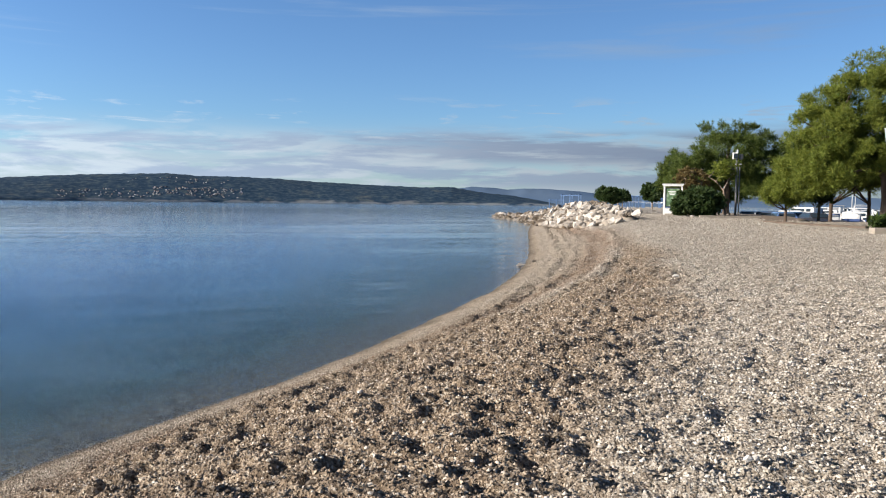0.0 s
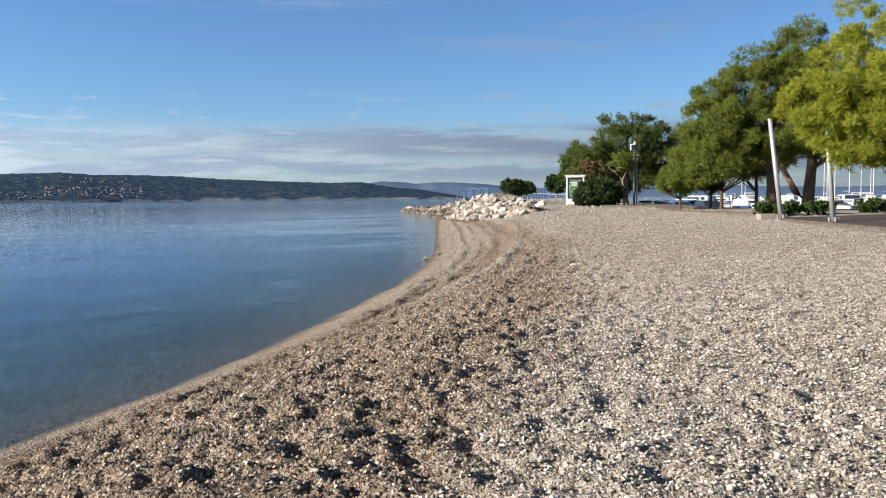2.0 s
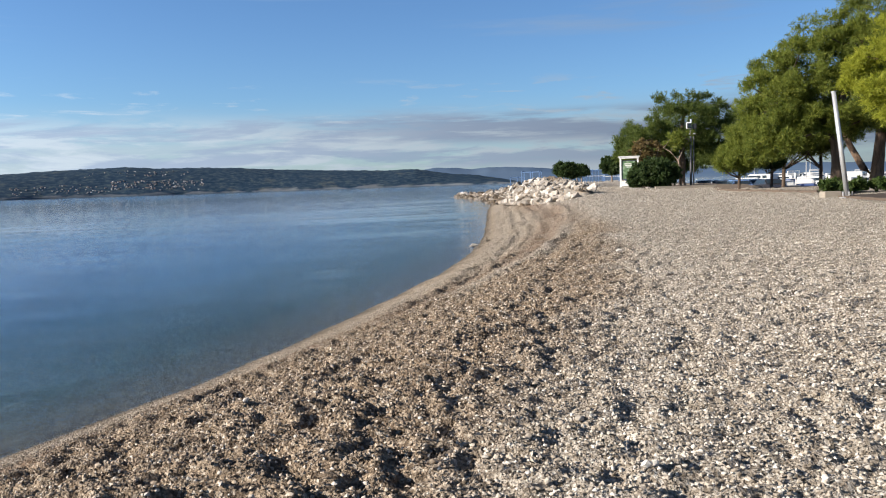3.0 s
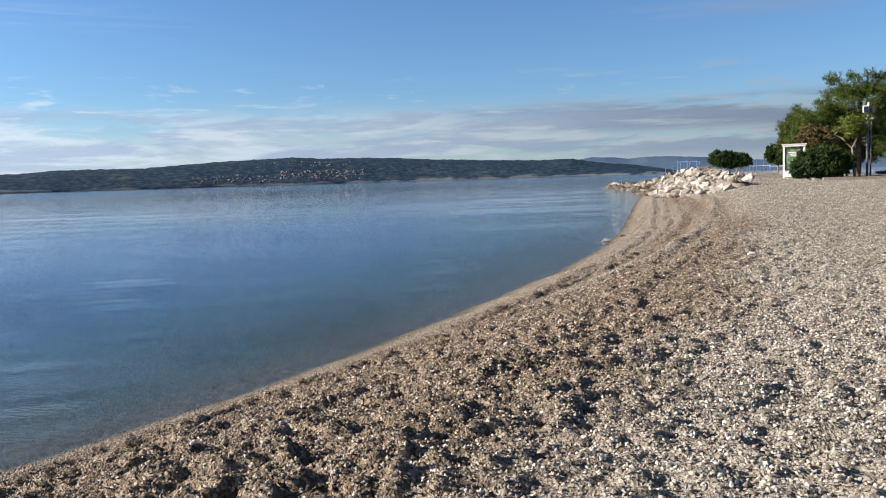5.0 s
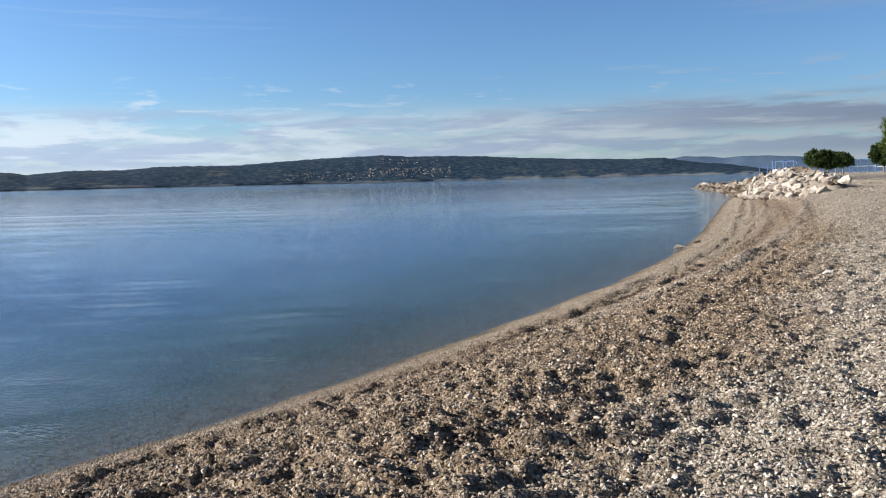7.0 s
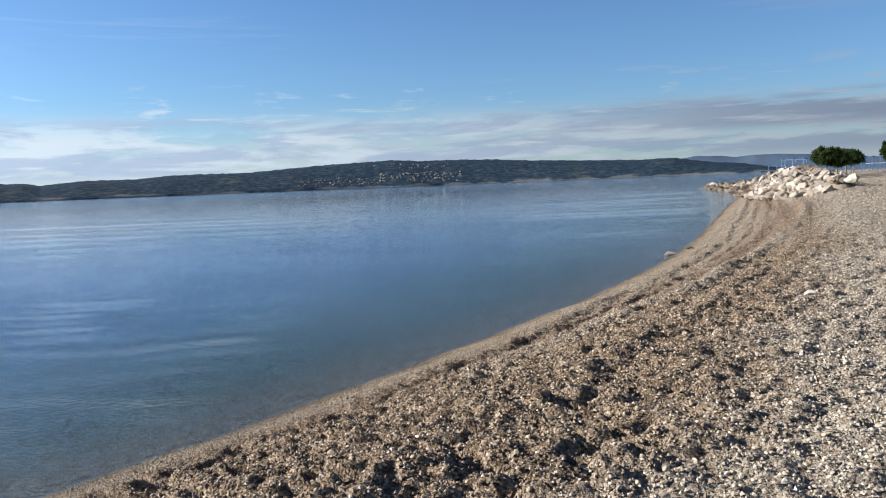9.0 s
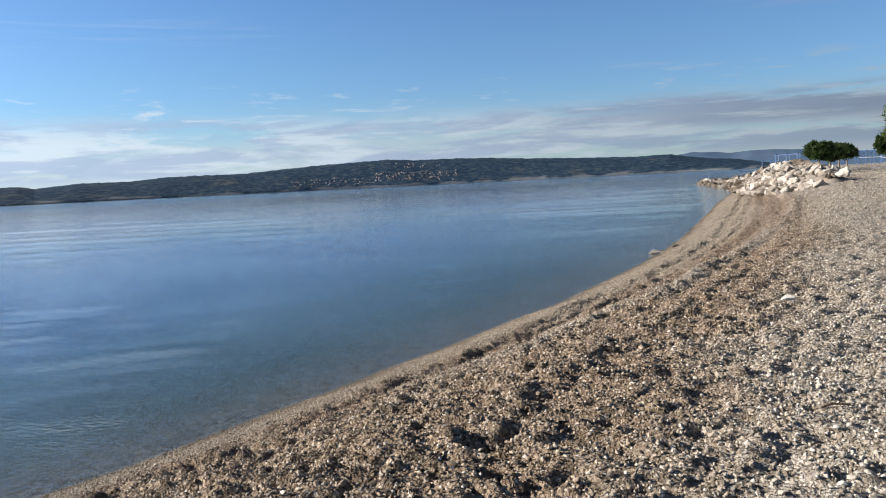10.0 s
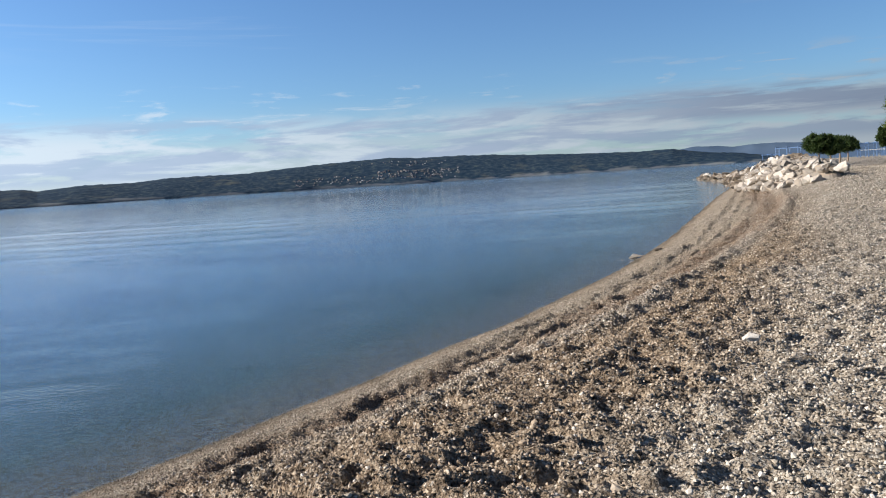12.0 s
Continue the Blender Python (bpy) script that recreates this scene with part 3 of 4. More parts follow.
# ---- far shore ----
RIDGE_AZ = (-80, -70, -58.4, -57.1, -56.1, -53.6, -50, -48, -44.3, -42.6, -40, -36.6, -34.5, -32.4, -30.5, -28.2, -25, -22.2, -18.6, -14.5, -12.4, -11.1, -9.9, -8.2, -7, -5.8, -4.4)
RIDGE_EL = (0.9, 1.0, 1.12, 1.12, 0.95, 1.17, 1.18, 1.36, 1.37, 1.37, 1.56, 1.76, 1.83, 1.9, 1.76, 1.76, 1.66, 1.46, 1.31, 1.17, 1.21, 0.99, 0.8, 0.65, 0.46, 0.26, -0.02)


def hill_height(az, t):
    """Height of the island at azimuth az, t from its shore (0) over its ridge (1) and down behind (2)."""
    top = np.tan(np.radians(np.interp(az, RIDGE_AZ, RIDGE_EL))) * 3300 + 2.9
    rise = np.sin(np.clip(t, 0, 2) * math.pi / 2) ** 0.85
    rough = (fbm(az * 4.0, t * 0, 75, 4) - 0.5) * 7 * smooth(0.8, 1.0, t)
    cliff = 3.0 * smooth(0.0, 0.012, t) * (1 - smooth(0.02, 0.12, t)) * (0.3 + fbm(az * 2.2, t * 0, 78, 3))
    return np.maximum(top * rise * 0.985 + rough * smooth(0, 40, top) + cliff, -1.5) - 1.5 * (t <= 0)


def hill_place(az, t):
    shore_d = 2720 + 36 * (fbm(np.asarray(az) * 0.35, np.asarray(az) * 0, 81, 1) - 0.5)
    d = shore_d + (3300 - shore_d) * t
    return EYE[0] + np.sin(np.radians(az)) * d, EYE[1] + np.cos(np.radians(az)) * d


AZ, T = np.meshgrid(np.linspace(-80, -4.4, 900), np.concatenate([[0, 0.004, 0.012], np.linspace(0.03, 1.05, 48), [1.3, 1.6, 2.0]]))
hx, hy = hill_place(AZ, T)
idx = np.arange(AZ.size).reshape(AZ.shape)
quads = np.stack([idx[:-1, :-1], idx[1:, :-1], idx[1:, 1:], idx[:-1, 1:]], -1).reshape(-1, 4)
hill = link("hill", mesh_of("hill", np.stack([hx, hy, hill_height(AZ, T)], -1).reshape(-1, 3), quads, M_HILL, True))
tagged(hill, "long low island of dark woods, haze painted in as blue, with a pale rocky shore", "hill", kind="structure")

M_FAR = Nodes("distant_blue_mountain")
# the haze of the air is part of this blue base colour
M_FAR = M_FAR.done(M_FAR.ramp(M_FAR.noise(0.004, 5), (0.3, (0.062, 0.10, 0.165)), (0.7, (0.085, 0.125, 0.185))), 1.0, 0.0, 0.0)
FAR_AZ = (-14, -11.8, -11.1, -9.9, -8.2, -7.2, -5.8, -4.2, -3, -1.8, 1, 5, 10, 14, 18, 22, 30, 45)
FAR_EL = (0.7, 1.14, 1.24, 1.21, 1.06, 1.15, 1.12, 1.06, 0.94, 0.83, 0.6, 0.5, 0.62, 0.7, 0.55, 0.5, 0.7, 0.8)
AZ, T = np.meshgrid(np.linspace(-14, 45, 320), np.linspace(0, 1.2, 14))
d = 4150 + 350 * T
hz = (np.tan(np.radians(np.interp(AZ, FAR_AZ, FAR_EL))) * 4500 + 2.9) * np.sin(np.clip(T, 0, 1) * math.pi / 2) - 2 * (T == 0) + (fbm(AZ * 1.3, T * 4, 91, 4) - 0.5) * 8 * T
idx = np.arange(AZ.size).reshape(AZ.shape)
quads = np.stack([idx[:-1, :-1], idx[1:, :-1], idx[1:, 1:], idx[:-1, 1:]], -1).reshape(-1, 4)
far = link("mountain", mesh_of("mountain", np.stack([EYE[0] + np.sin(np.radians(AZ)) * d, EYE[1] + np.cos(np.radians(AZ)) * d, hz], -1).reshape(-1, 3), quads, M_FAR, True))
tagged(far, "hazy blue mountain ridge far across the sea", "mountain", kind="structure")


def village():
    """Small houses on the island, pale walls and red roofs."""
    wv, wf, rv, rf = [], [], [], []
    r = random.Random(5)
    spots = []
    for _ in range(64):
        spots.append((r.uniform(-33.4, -30.6), r.uniform(0.08, 0.26), 0.5))
    for _ in range(76):
        spots.append((r.uniform(-31.0, -27.4), r.uniform(0.05, 0.28), 0.15))
    for _ in range(72):
        spots.append((r.uniform(-39.5, -33), r.uniform(0.03, 0.22), 0.15))
    for _ in range(34):
        spots.append((r.gauss(-31.2, 1.6), r.uniform(0.38, 0.58), 0.1))
    for az, t, red in spots:
        x, y = hill_place(np.array([az]), np.array([t]))
        x, y, z = float(x[0]), float(y[0]), float(hill_height(np.array([az]), np.array([t]))[0]) - 1
        w, dp, h = r.uniform(2.6, 4.8), r.uniform(2.6, 4.6), r.uniform(2.2, 4.4)
        a = r.uniform(0, 1.5)
        ca, sa = math.cos(a), math.sin(a)
        n, m = len(wv), len(rv)
        cs = [(-w, -dp), (w, -dp), (w, dp), (-w, dp)]
        at = [(x + (p * ca - q * sa) / 2, y + (p * sa + q * ca) / 2) for p, q in cs]
        wv += [(*p, z) for p in at] + [(*p, z + h) for p in at]
        wf += [(n + i, n + (i + 1) % 4, n + 4 + (i + 1) % 4, n + 4 + i) for i in range(4)]
        over = [(x + (p * ca - q * sa) * 0.55, y + (p * sa + q * ca) * 0.55) for p, q in cs]
        k = 0.5 if r.random() < red else 0.06
        rise = 2.2 * k + 0.4
        rv += [(*p, z + h) for p in over] + [((over[0][0] + over[3][0]) / 2, (over[0][1] + over[3][1]) / 2, z + h + rise), ((over[1][0] + over[2][0]) / 2, (over[1][1] + over[2][1]) / 2, z + h + rise)]
        rf += [(m, m + 1, m + 5, m + 4), (m + 2, m + 3, m + 4, m + 5), (m + 3, m, m + 4, m + 4), (m + 1, m + 2, m + 5, m + 5)]
    wall = Nodes("pale_render")
    wall = wall.done(wall.ramp(wall.island(), (0.0, (0.11, 0.11, 0.115)), (0.6, (0.21, 0.215, 0.22)), (1.0, (0.40, 0.41, 0.42))), 0.9)
    tile = Nodes("clay_roof_tiles")
    tile = tile.done(tile.ramp(tile.island(), (0.0, (0.12, 0.085, 0.075)), (1.0, (0.21, 0.145, 0.12))), 0.9)
    v = thing("village", 0, 0, 0, "cluster of small pale houses with red roofs on the far shore", "village", kind="stuff")
    link("walls", mesh_of("walls", wv, wf, wall), v)
    rf3 = [f[:3] for f in rf if f[2] == f[3]] + [g for f in rf if f[2] != f[3] for g in ((f[0], f[1], f[2]), (f[0], f[2], f[3]))]
    link("roofs", mesh_of("roofs", rv, rf3, tile), v, "red clay roofs")


village()


# ---- breakwater of boulders ----
def boulder_mesh(seed):
    r = random.Random(seed)
    bm = bmesh.new()
    for _ in range(r.randint(12, 18)):
        v = Vector((r.gauss(0, 1), r.gauss(0, 1), r.gauss(0, 1))).normalized()
        v = Vector((v.x * r.uniform(0.85, 1.15), v.y * r.uniform(0.8, 1.0), v.z * r.uniform(0.65, 0.85)))
        bm.verts.new(v * 0.5)
    res = bmesh.ops.convex_hull(bm, input=bm.verts[:])
    loose = [g for g in res["geom_interior"] if isinstance(g, bmesh.types.BMVert)]
    if loose:
        bmesh.ops.delete(bm, geom=loose, context="VERTS")
    bmesh.ops.bevel(bm, geom=bm.edges[:], offset=0.03, segments=2, affect="EDGES", profile=0.5)
    bmesh.ops.triangulate(bm, faces=bm.faces)
    for v in bm.verts:
        v.co += v.co.normalized() * (noise.fractal(v.co * 3.5 + Vector((seed, 0, 0)), 0.8, 2.0, 3) * 0.15)
    me = bpy.data.meshes.new("boulder")
    bmesh.ops.recalc_face_normals(bm, faces=bm.faces)
    bm.to_mesh(me)
    bm.free()
    return me


BOULDERS = []
for i in range(10):
    me_b = boulder_mesh(i)
    me_b.materials.append(M_ROCK)
    me_d = me_b.copy()
    me_d.materials[0] = M_DARKROCK
    BOULDERS.append((me_b, me_d))

PILE = ((-0.5, 52.5), (-2.2, 58.5), (-4.5, 71), (-6.2, 84), (-9.0, 100), (-13, 121), (-19, 142), (-28, 167))
PILE_TOP = (0.45, 0.8, 1.3, 1.35, 1.15, 1.1, 1.4, 1.0)
PILE_WIDE = (0.8, 1.4, 2.3, 2.5, 2.6, 2.8, 2.6, 1.8)
PILE_RUN = np.concatenate([[0], np.cumsum([math.dist(a, b) for a, b in zip(PILE, PILE[1:])])])


def pile_at(u, v):
    """A place on the heap: u along it, v across (-1 to 1), and the height of its core there."""
    cx, cy = float(np.interp(u, PILE_RUN, [p[0] for p in PILE])), float(np.interp(u, PILE_RUN, [p[1] for p in PILE]))
    top, wide = float(np.interp(u, PILE_RUN, PILE_TOP)), float(np.interp(u, PILE_RUN, PILE_WIDE))
    x, y = cx + v * wide, cy + 0.5 * v * wide
    return x, y, max(ground_z(x, y), -0.6) + top * max(0.0, 1 - abs(v) ** 1.7), wide


def rubble_core():
    rows, cols = 90, 13
    V = []
    for i in range(rows):
        for j in range(cols):
            u, v = PILE_RUN[-1] * i / (rows - 1), -1 + 2 * j / (cols - 1)
            x, y, z, _ = pile_at(u, v)
            V.append((x, y, z - (0.5 if j in (0, cols - 1) or i in (0, rows - 1) else 0.02 - 0.25 * noise.noise(Vector((x, y, 0)) * 1.4))))
    F = [(i * cols + j, i * cols + j + 1, (i + 1) * cols + j + 1, (i + 1) * cols + j) for i in range(rows - 1) for j in range(cols - 1)]
    tagged(link("rubble", mesh_of("rubble", V, F, M_ROCK, False)), "bank of broken pale stone under the boulders", "rubble", kind="structure")


def rubble_chips():
    """Small broken stones in the gaps of the heap."""
    g = np.random.default_rng(31)
    V, F = [], []
    for k in range(700):
        u, v = g.uniform(0, PILE_RUN[-1]), g.uniform(-1.15, 1.0)
        x, y, z, _ = pile_at(u, v)
        size = g.uniform(0.12, 0.34)
        pts = ICO_V * (1 + g.uniform(-0.35, 0.35, (12, 1))) * size * np.array([1.2, 1.0, 0.8]) + np.array([x + g.uniform(-0.3, 0.3), y + g.uniform(-0.3, 0.3), z + 0.1])
        F.append(ICO_F + 12 * k)
        V.append(pts)
    tagged(link("rubble_stones", mesh_of("rubble_stones", np.concatenate(V), np.concatenate(F), M_ROCK)), "small broken limestone pieces among the boulders", "rubble", kind="stuff")


def breakwater():
    r = random.Random(12)
    rubble_core()
    rubble_chips()
    u, made = 0.0, 0
    while u < PILE_RUN[-1]:
        far_end = u > 40
        wide = pile_at(u, 0)[3]
        v = -1.0
        while v < (0.95 if not far_end else 0.55):
            size = r.uniform(0.42, 1.05) * (1.35 if far_end else 1.0)
            x, y, z, _ = pile_at(u, v)
            x, y, z = x + r.uniform(-0.2, 0.2), y + r.uniform(-0.5, 0.5), z + 0.16 * size
            low = far_end and (z < 0.5 or r.random() < 0.62)
            me_b = r.choice(BOULDERS)[1 if low or r.random() < 0.13 else 0]
            ob = new("boulder", me_b)
            ob.matrix_basis = pose(x, y, z, r.uniform(-30, 30), r.uniform(-30, 30), r.uniform(0, 360)) @ Matrix.Diagonal((size * r.uniform(1.0, 1.4), size, size * r.uniform(0.85, 1.15), 1))
            dark = me_b.materials[0] == M_DARKROCK
            tagged(ob, "dark weathered boulder at the water's edge of the breakwater" if dark else "angular pale limestone boulder heaped in the breakwater", "boulder", "boulders of the breakwater")
            made += 1
            v += size * r.uniform(0.9, 1.15) / wide
        u += r.uniform(0.9, 1.2) if not far_end else r.uniform(2.2, 3.0)
    return made


print("boulders", breakwater())


WHITE_STONE = BOULDERS[5][0].copy()
white = Nodes("white_stone")
WHITE_STONE.materials[0] = white.done(white.ramp(white.noise(9, 5), (0.3, (0.40, 0.37, 0.32)), (0.7, (0.62, 0.59, 0.54))), 0.8)


def stone(x, y, size, k, dark, label, sz=1.0, rz=30):
    ob = new("stone", BOULDERS[k][1 if dark else 0] if k < 10 else WHITE_STONE)
    ob.matrix_basis = pose(x, y, max(ground_z(x, y), -0.1) + 0.12 * size, 8, -6, rz) @ Matrix.Diagonal((size, size * 0.7, size * 0.6 * sz, 1))
    tagged(ob, label, "stone", "loose stones on the beach")


stone(0.22, 17.15, 0.18, 10, False, "white stone lying alone on brown gravel", 1.2)
stone(-5.6, 34.6, 0.55, 4, False, "pale flat stone at the water's edge", 0.7)
stone(-5.1, 35.6, 0.4, 6, True, "dark stone at the water's edge", 0.8, 70)
stone(-5.9, 34.0, 0.35, 1, True, "small dark stone in the shallow water", 0.7, 10)


def stick():
    t = thing("stick", 0.89, 12.69, ground_z(0.89, 12.69) + 0.02, "dark dry twig lying on the gravel", "stick", 20)
    tubes("twig", [([(-0.10, 0, 0), (-0.03, 0.02, 0.02), (0.05, 0.0, 0.022), (0.11, 0.02, 0.005)], (0.008, 0.009, 0.008, 0.004)), ([(0.0, 0.01, 0.02), (0.04, 0.05, 0.025)], (0.005, 0.003))], M_BARK, t, sides=6)


stick()


# ---- trees and bushes ----
def crown_blades(lobes, per_lobe, blades, length, width, seed, up=0.5, flat=1.0):
    """Tufts of narrow leaves on the skins of many lobes (centre, radius)."""
    g = np.random.default_rng(seed)
    C = np.array([l[0] for l in lobes], float)
    Rr = np.array([l[1] for l in lobes], float)
    n = len(lobes) * per_lobe
    c0, r0 = np.repeat(C, per_lobe, 0), np.repeat(Rr, per_lobe)
    d = g.normal(size=(n, 3))
    d /= np.linalg.norm(d, axis=1)[:, None]
    tuft = c0 + d * (r0 * g.uniform(0.25, 1.15, n))[:, None] * np.array([1, 1, 0.8 * flat])
    base = np.repeat(tuft, blades, 0)
    way = np.repeat(d, blades, 0) * 0.7 + g.normal(size=(n * blades, 3)) * 0.75 + np.array([0, 0, up])
    way /= np.linalg.norm(way, axis=1)[:, None]
    side = np.cross(way, g.normal(size=way.shape))
    side /= np.linalg.norm(side, axis=1)[:, None]
    ln, wd = length * g.uniform(0.6, 1.3, len(base))[:, None], width * g.uniform(0.7, 1.3, len(base))[:, None]
    start = base + g.normal(size=base.shape) * length * 0.25
    v = np.stack([start - side * wd, start + side * wd, start + way * ln], 1).reshape(-1, 3)
    f = np.arange(len(v)).reshape(-1, 3)
    return v, f


def grow(crowns, count, lobe, seed):
    """Lobes spread over the shells of ellipsoids ((centre), (radii), share)."""
    r = random.Random(seed)
    lobes = []
    total = sum(c[2] for c in crowns)
    for c, rad, share in crowns:
        for _ in range(int(count * share / total)):
            d = Vector((r.gauss(0, 1), r.gauss(0, 1), r.gauss(0, 1))).normalized()
            k = r.uniform(0.45, 0.98)
            if d.z < -0.45:
                k *= 0.8
            lobes.append(((c[0] + d.x * rad[0] * k, c[1] + d.y * rad[1] * k, c[2] + d.z * rad[2] * k), lobe * r.uniform(0.65, 1.3)))
    return lobes


def tree(name, x, y, label, category, trunk, crowns, leaf, wood, seed, count=90, lobe=0.7, per_lobe=34, blades=12, length=0.32, width=0.035, group="", limbs=16, up=0.5):
    """trunk: runs of points and radii, relative to the foot."""
    t = thing(name, x, y, ground_z(x, y) - 0.05, label, category, 0, group)
    tubes("trunk", trunk, wood, t, sides=10)
    lobes = grow(crowns, count, lobe, seed)
    r = random.Random(seed + 1)
    runs = []
    heads = [Vector(p) for run in trunk for p in run[0][len(run[0]) // 2:]]
    for c, rad in r.sample(lobes, min(limbs, len(lobes))):
        e = Vector(c)
        s0 = min(heads, key=lambda h: (h - e).length + 0.8 * max(0, h.z - e.z))
        m = s0.lerp(e, 0.5) + Vector((r.uniform(-0.3, 0.3), r.uniform(-0.3, 0.3), r.uniform(-0.35, 0.15)))
        w = 0.028 * (e - s0).length ** 0.7
        runs.append(([s0, m, e], (w * 1.3, w, w * 0.35)))
    for run in runs:
        tubes("branch", [run], wood, t, sides=6)
    v, f = crown_blades(lobes, per_lobe, blades, length, width, seed + 2, up)
    link("crown", mesh_of("crown", v, f, leaf), t)
    return t


x, y = bearing(6.9, 76)
tree("pine_tree", x, y, "broad dark green pine with a dense rounded crown", "tree", [([(0, 0, 0), (0.1, 0, 2), (0, 0.1, 4.5), (0.2, 0, 6.2)], (0.3, 0.26, 0.2, 0.1))],
     [((0.6, 0, 5.2), (4.6, 3.4, 3.4), 5), ((-3.2, -0.5, 3.6), (2.2, 2.2, 2.4), 2), ((3.6, 0, 4.4), (2.4, 2.4, 3.0), 2), ((0.5, 1.0, 2.6), (3.6, 2.0, 1.8), 2), ((3.0, 0.4, 2.5), (2.4, 1.8, 1.5), 1.5)], M_SHADY, M_BARK, 21, 270, 0.62, 46, 11, 0.27, 0.02)
x, y = bearing(3.6, 80)
tree("pine_tree", x, y, "slender dark pine with ragged drooping boughs", "tree", [([(0, 0, 0), (0, 0.1, 3), (0.1, 0, 5.5)], (0.2, 0.15, 0.06))],
     [((0, 0, 3.7), (1.8, 1.6, 2.4), 3)], M_SHADY, M_BARK, 33, 74, 0.5, 40, 10, 0.36, 0.022)
x, y = bearing(10.7, 54.3)
tree("pine_tree", x, y, "small green pine with a thin trunk and dome crown", "tree", [([(0, 0, 0), (0.03, 0, 0.8), (0, 0.02, 2.2)], (0.1, 0.085, 0.05))],
     [((-0.1, 0, 2.0), (1.7, 1.4, 1.15), 3), ((0.5, 0, 3.3), (1.4, 1.2, 1.2), 2)], M_PINE, M_BARK, 41, 100, 0.4, 44, 10, 0.26, 0.016)
x, y = bearing(12.7, 57)
tree("pine_tree", x, y, "slim dark pine sapling before the marina", "tree", [([(0, 0, 0), (0.05, 0, 1.2), (0, 0.05, 3.4)], (0.1, 0.08, 0.03))],
     [((0, 0, 1.9), (0.9, 0.8, 0.5), 1)], M_DEEP, M_BARK, 44, 24, 0.34, 34, 9, 0.26, 0.018)
# two lower pines behind it
for az_, d_, seed_ in ((13.4, 61, 46), (15.6, 63, 48)):
    x, y = bearing(az_, d_)
    tree("pine_tree", x, y, "dense green pine with a low crown beside the marina", "tree", [([(0, 0, 0), (0.05, 0, 2.2), (0, 0.05, 4.9)], (0.14, 0.12, 0.06))],
         [((0, 0, 4.7), (2.6, 1.7, 1.9), 1)], M_PINE, M_BARK, seed_, 110, 0.5, 40, 10, 0.26, 0.02)
# the tall spreading pine with the dark trunk
tree("pine_tree", 13.3, 46.5, "tall spreading pine with layered olive green crown", "tree",
     [([(0, 0, 0), (0.05, 0, 1.5), (-0.1, 0, 3.4), (0.4, 0, 5.6), (1.0, 0, 8.2)], (0.36, 0.3, 0.26, 0.2, 0.1)), ([(-0.05, 0, 2.6), (-1.0, 0.2, 4.2), (-2.4, 0.2, 5.2)], (0.2, 0.16, 0.07))],
     [((1.5, 0, 8.3), (2.1, 2.2, 2.8), 5), ((-1.5, 0, 6.8), (2.5, 2.3, 3.0), 5), ((-3.6, 0, 4.5), (1.9, 1.8, 2.3), 4), ((2.3, 0, 6.0), (1.9, 2.0, 2.0), 2), ((1.5, -0.2, 4.7), (2.0, 1.6, 1.3), 2), ((-1.0, -0.3, 3.9), (2.2, 1.6, 1.2), 2), ((-3.3, -0.4, 2.9), (2.2, 1.6, 1.2), 2), ((0.6, 1.2, 3.9), (2.8, 1.4, 1.0), 2), ((-2.6, 1.4, 5.6), (2.4, 1.2, 2.6), 2)],
     M_PINE, M_BARK, 52, 410, 0.52, 50, 11, 0.22, 0.016, limbs=44)
# the forked pine behind the hedge; sunlight is painted into its lighter orange bark
tree("pine_tree", 17.2, 52.0, "pine with a forked trunk, sunlit orange painted into its bark", "tree",
     [([(0, 0, 0), (0.1, 0, 1.2), (0.25, 0, 3.0), (0.3, 0, 5.5), (0.2, 0, 8.5)], (0.42, 0.36, 0.3, 0.22, 0.1)), ([(0, 0, 0.5), (-0.7, 0.1, 1.1), (-1.5, 0, 2.5), (-1.8, 0.2, 3.4), (-2.8, 0, 4.6)], (0.26, 0.22, 0.18, 0.15, 0.08)), ([(0.2, 0, 2.6), (1.2, 0, 3.3), (2.6, 0, 4.4)], (0.16, 0.13, 0.07))],
     [((0.2, 0.6, 8.0), (2.9, 2.5, 2.9), 4), ((2.4, 0.4, 5.8), (2.8, 2.2, 2.0), 4), ((-1.4, 0.4, 6.4), (1.8, 1.8, 2.0), 2), ((3.2, 0, 3.9), (2.8, 1.6, 1.2), 3), ((0.6, -0.8, 4.4), (2.6, 1.4, 1.4), 3)],
     M_PINE, bark("painted_sunlit_bark", (0.06, 0.042, 0.03), (0.19, 0.13, 0.09)), 61, 215, 0.56, 44, 11, 0.24, 0.018, limbs=24)
# the bright young pine whose crown hangs over the second pole
x, y = bearing(24.5, 38)
tree("pine_tree", x, y, "yellow-green pine in full sun overhanging the poles", "tree",
     [([(0, 0, 0), (-0.1, 0, 2), (-0.4, 0, 4.5), (-0.5, 0, 7.5)], (0.3, 0.25, 0.2, 0.08))],
     [((-1.2, -0.5, 6.9), (2.9, 2.3, 3.0), 5), ((-1.9, -0.6, 4.6), (1.6, 1.5, 1.6), 2), ((0.6, -0.4, 4.1), (2.1, 1.7, 1.3), 2), ((-3.8, -0.3, 5.0), (1.5, 1.3, 1.5), 2), ((-2.6, -0.3, 3.4), (1.3, 1.2, 1.0), 2), ((-0.7, -0.4, 3.1), (1.5, 1.3, 0.9), 1)],
     M_YOUNG, M_BARK, 73, 290, 0.44, 50, 12, 0.19, 0.014, limbs=24)
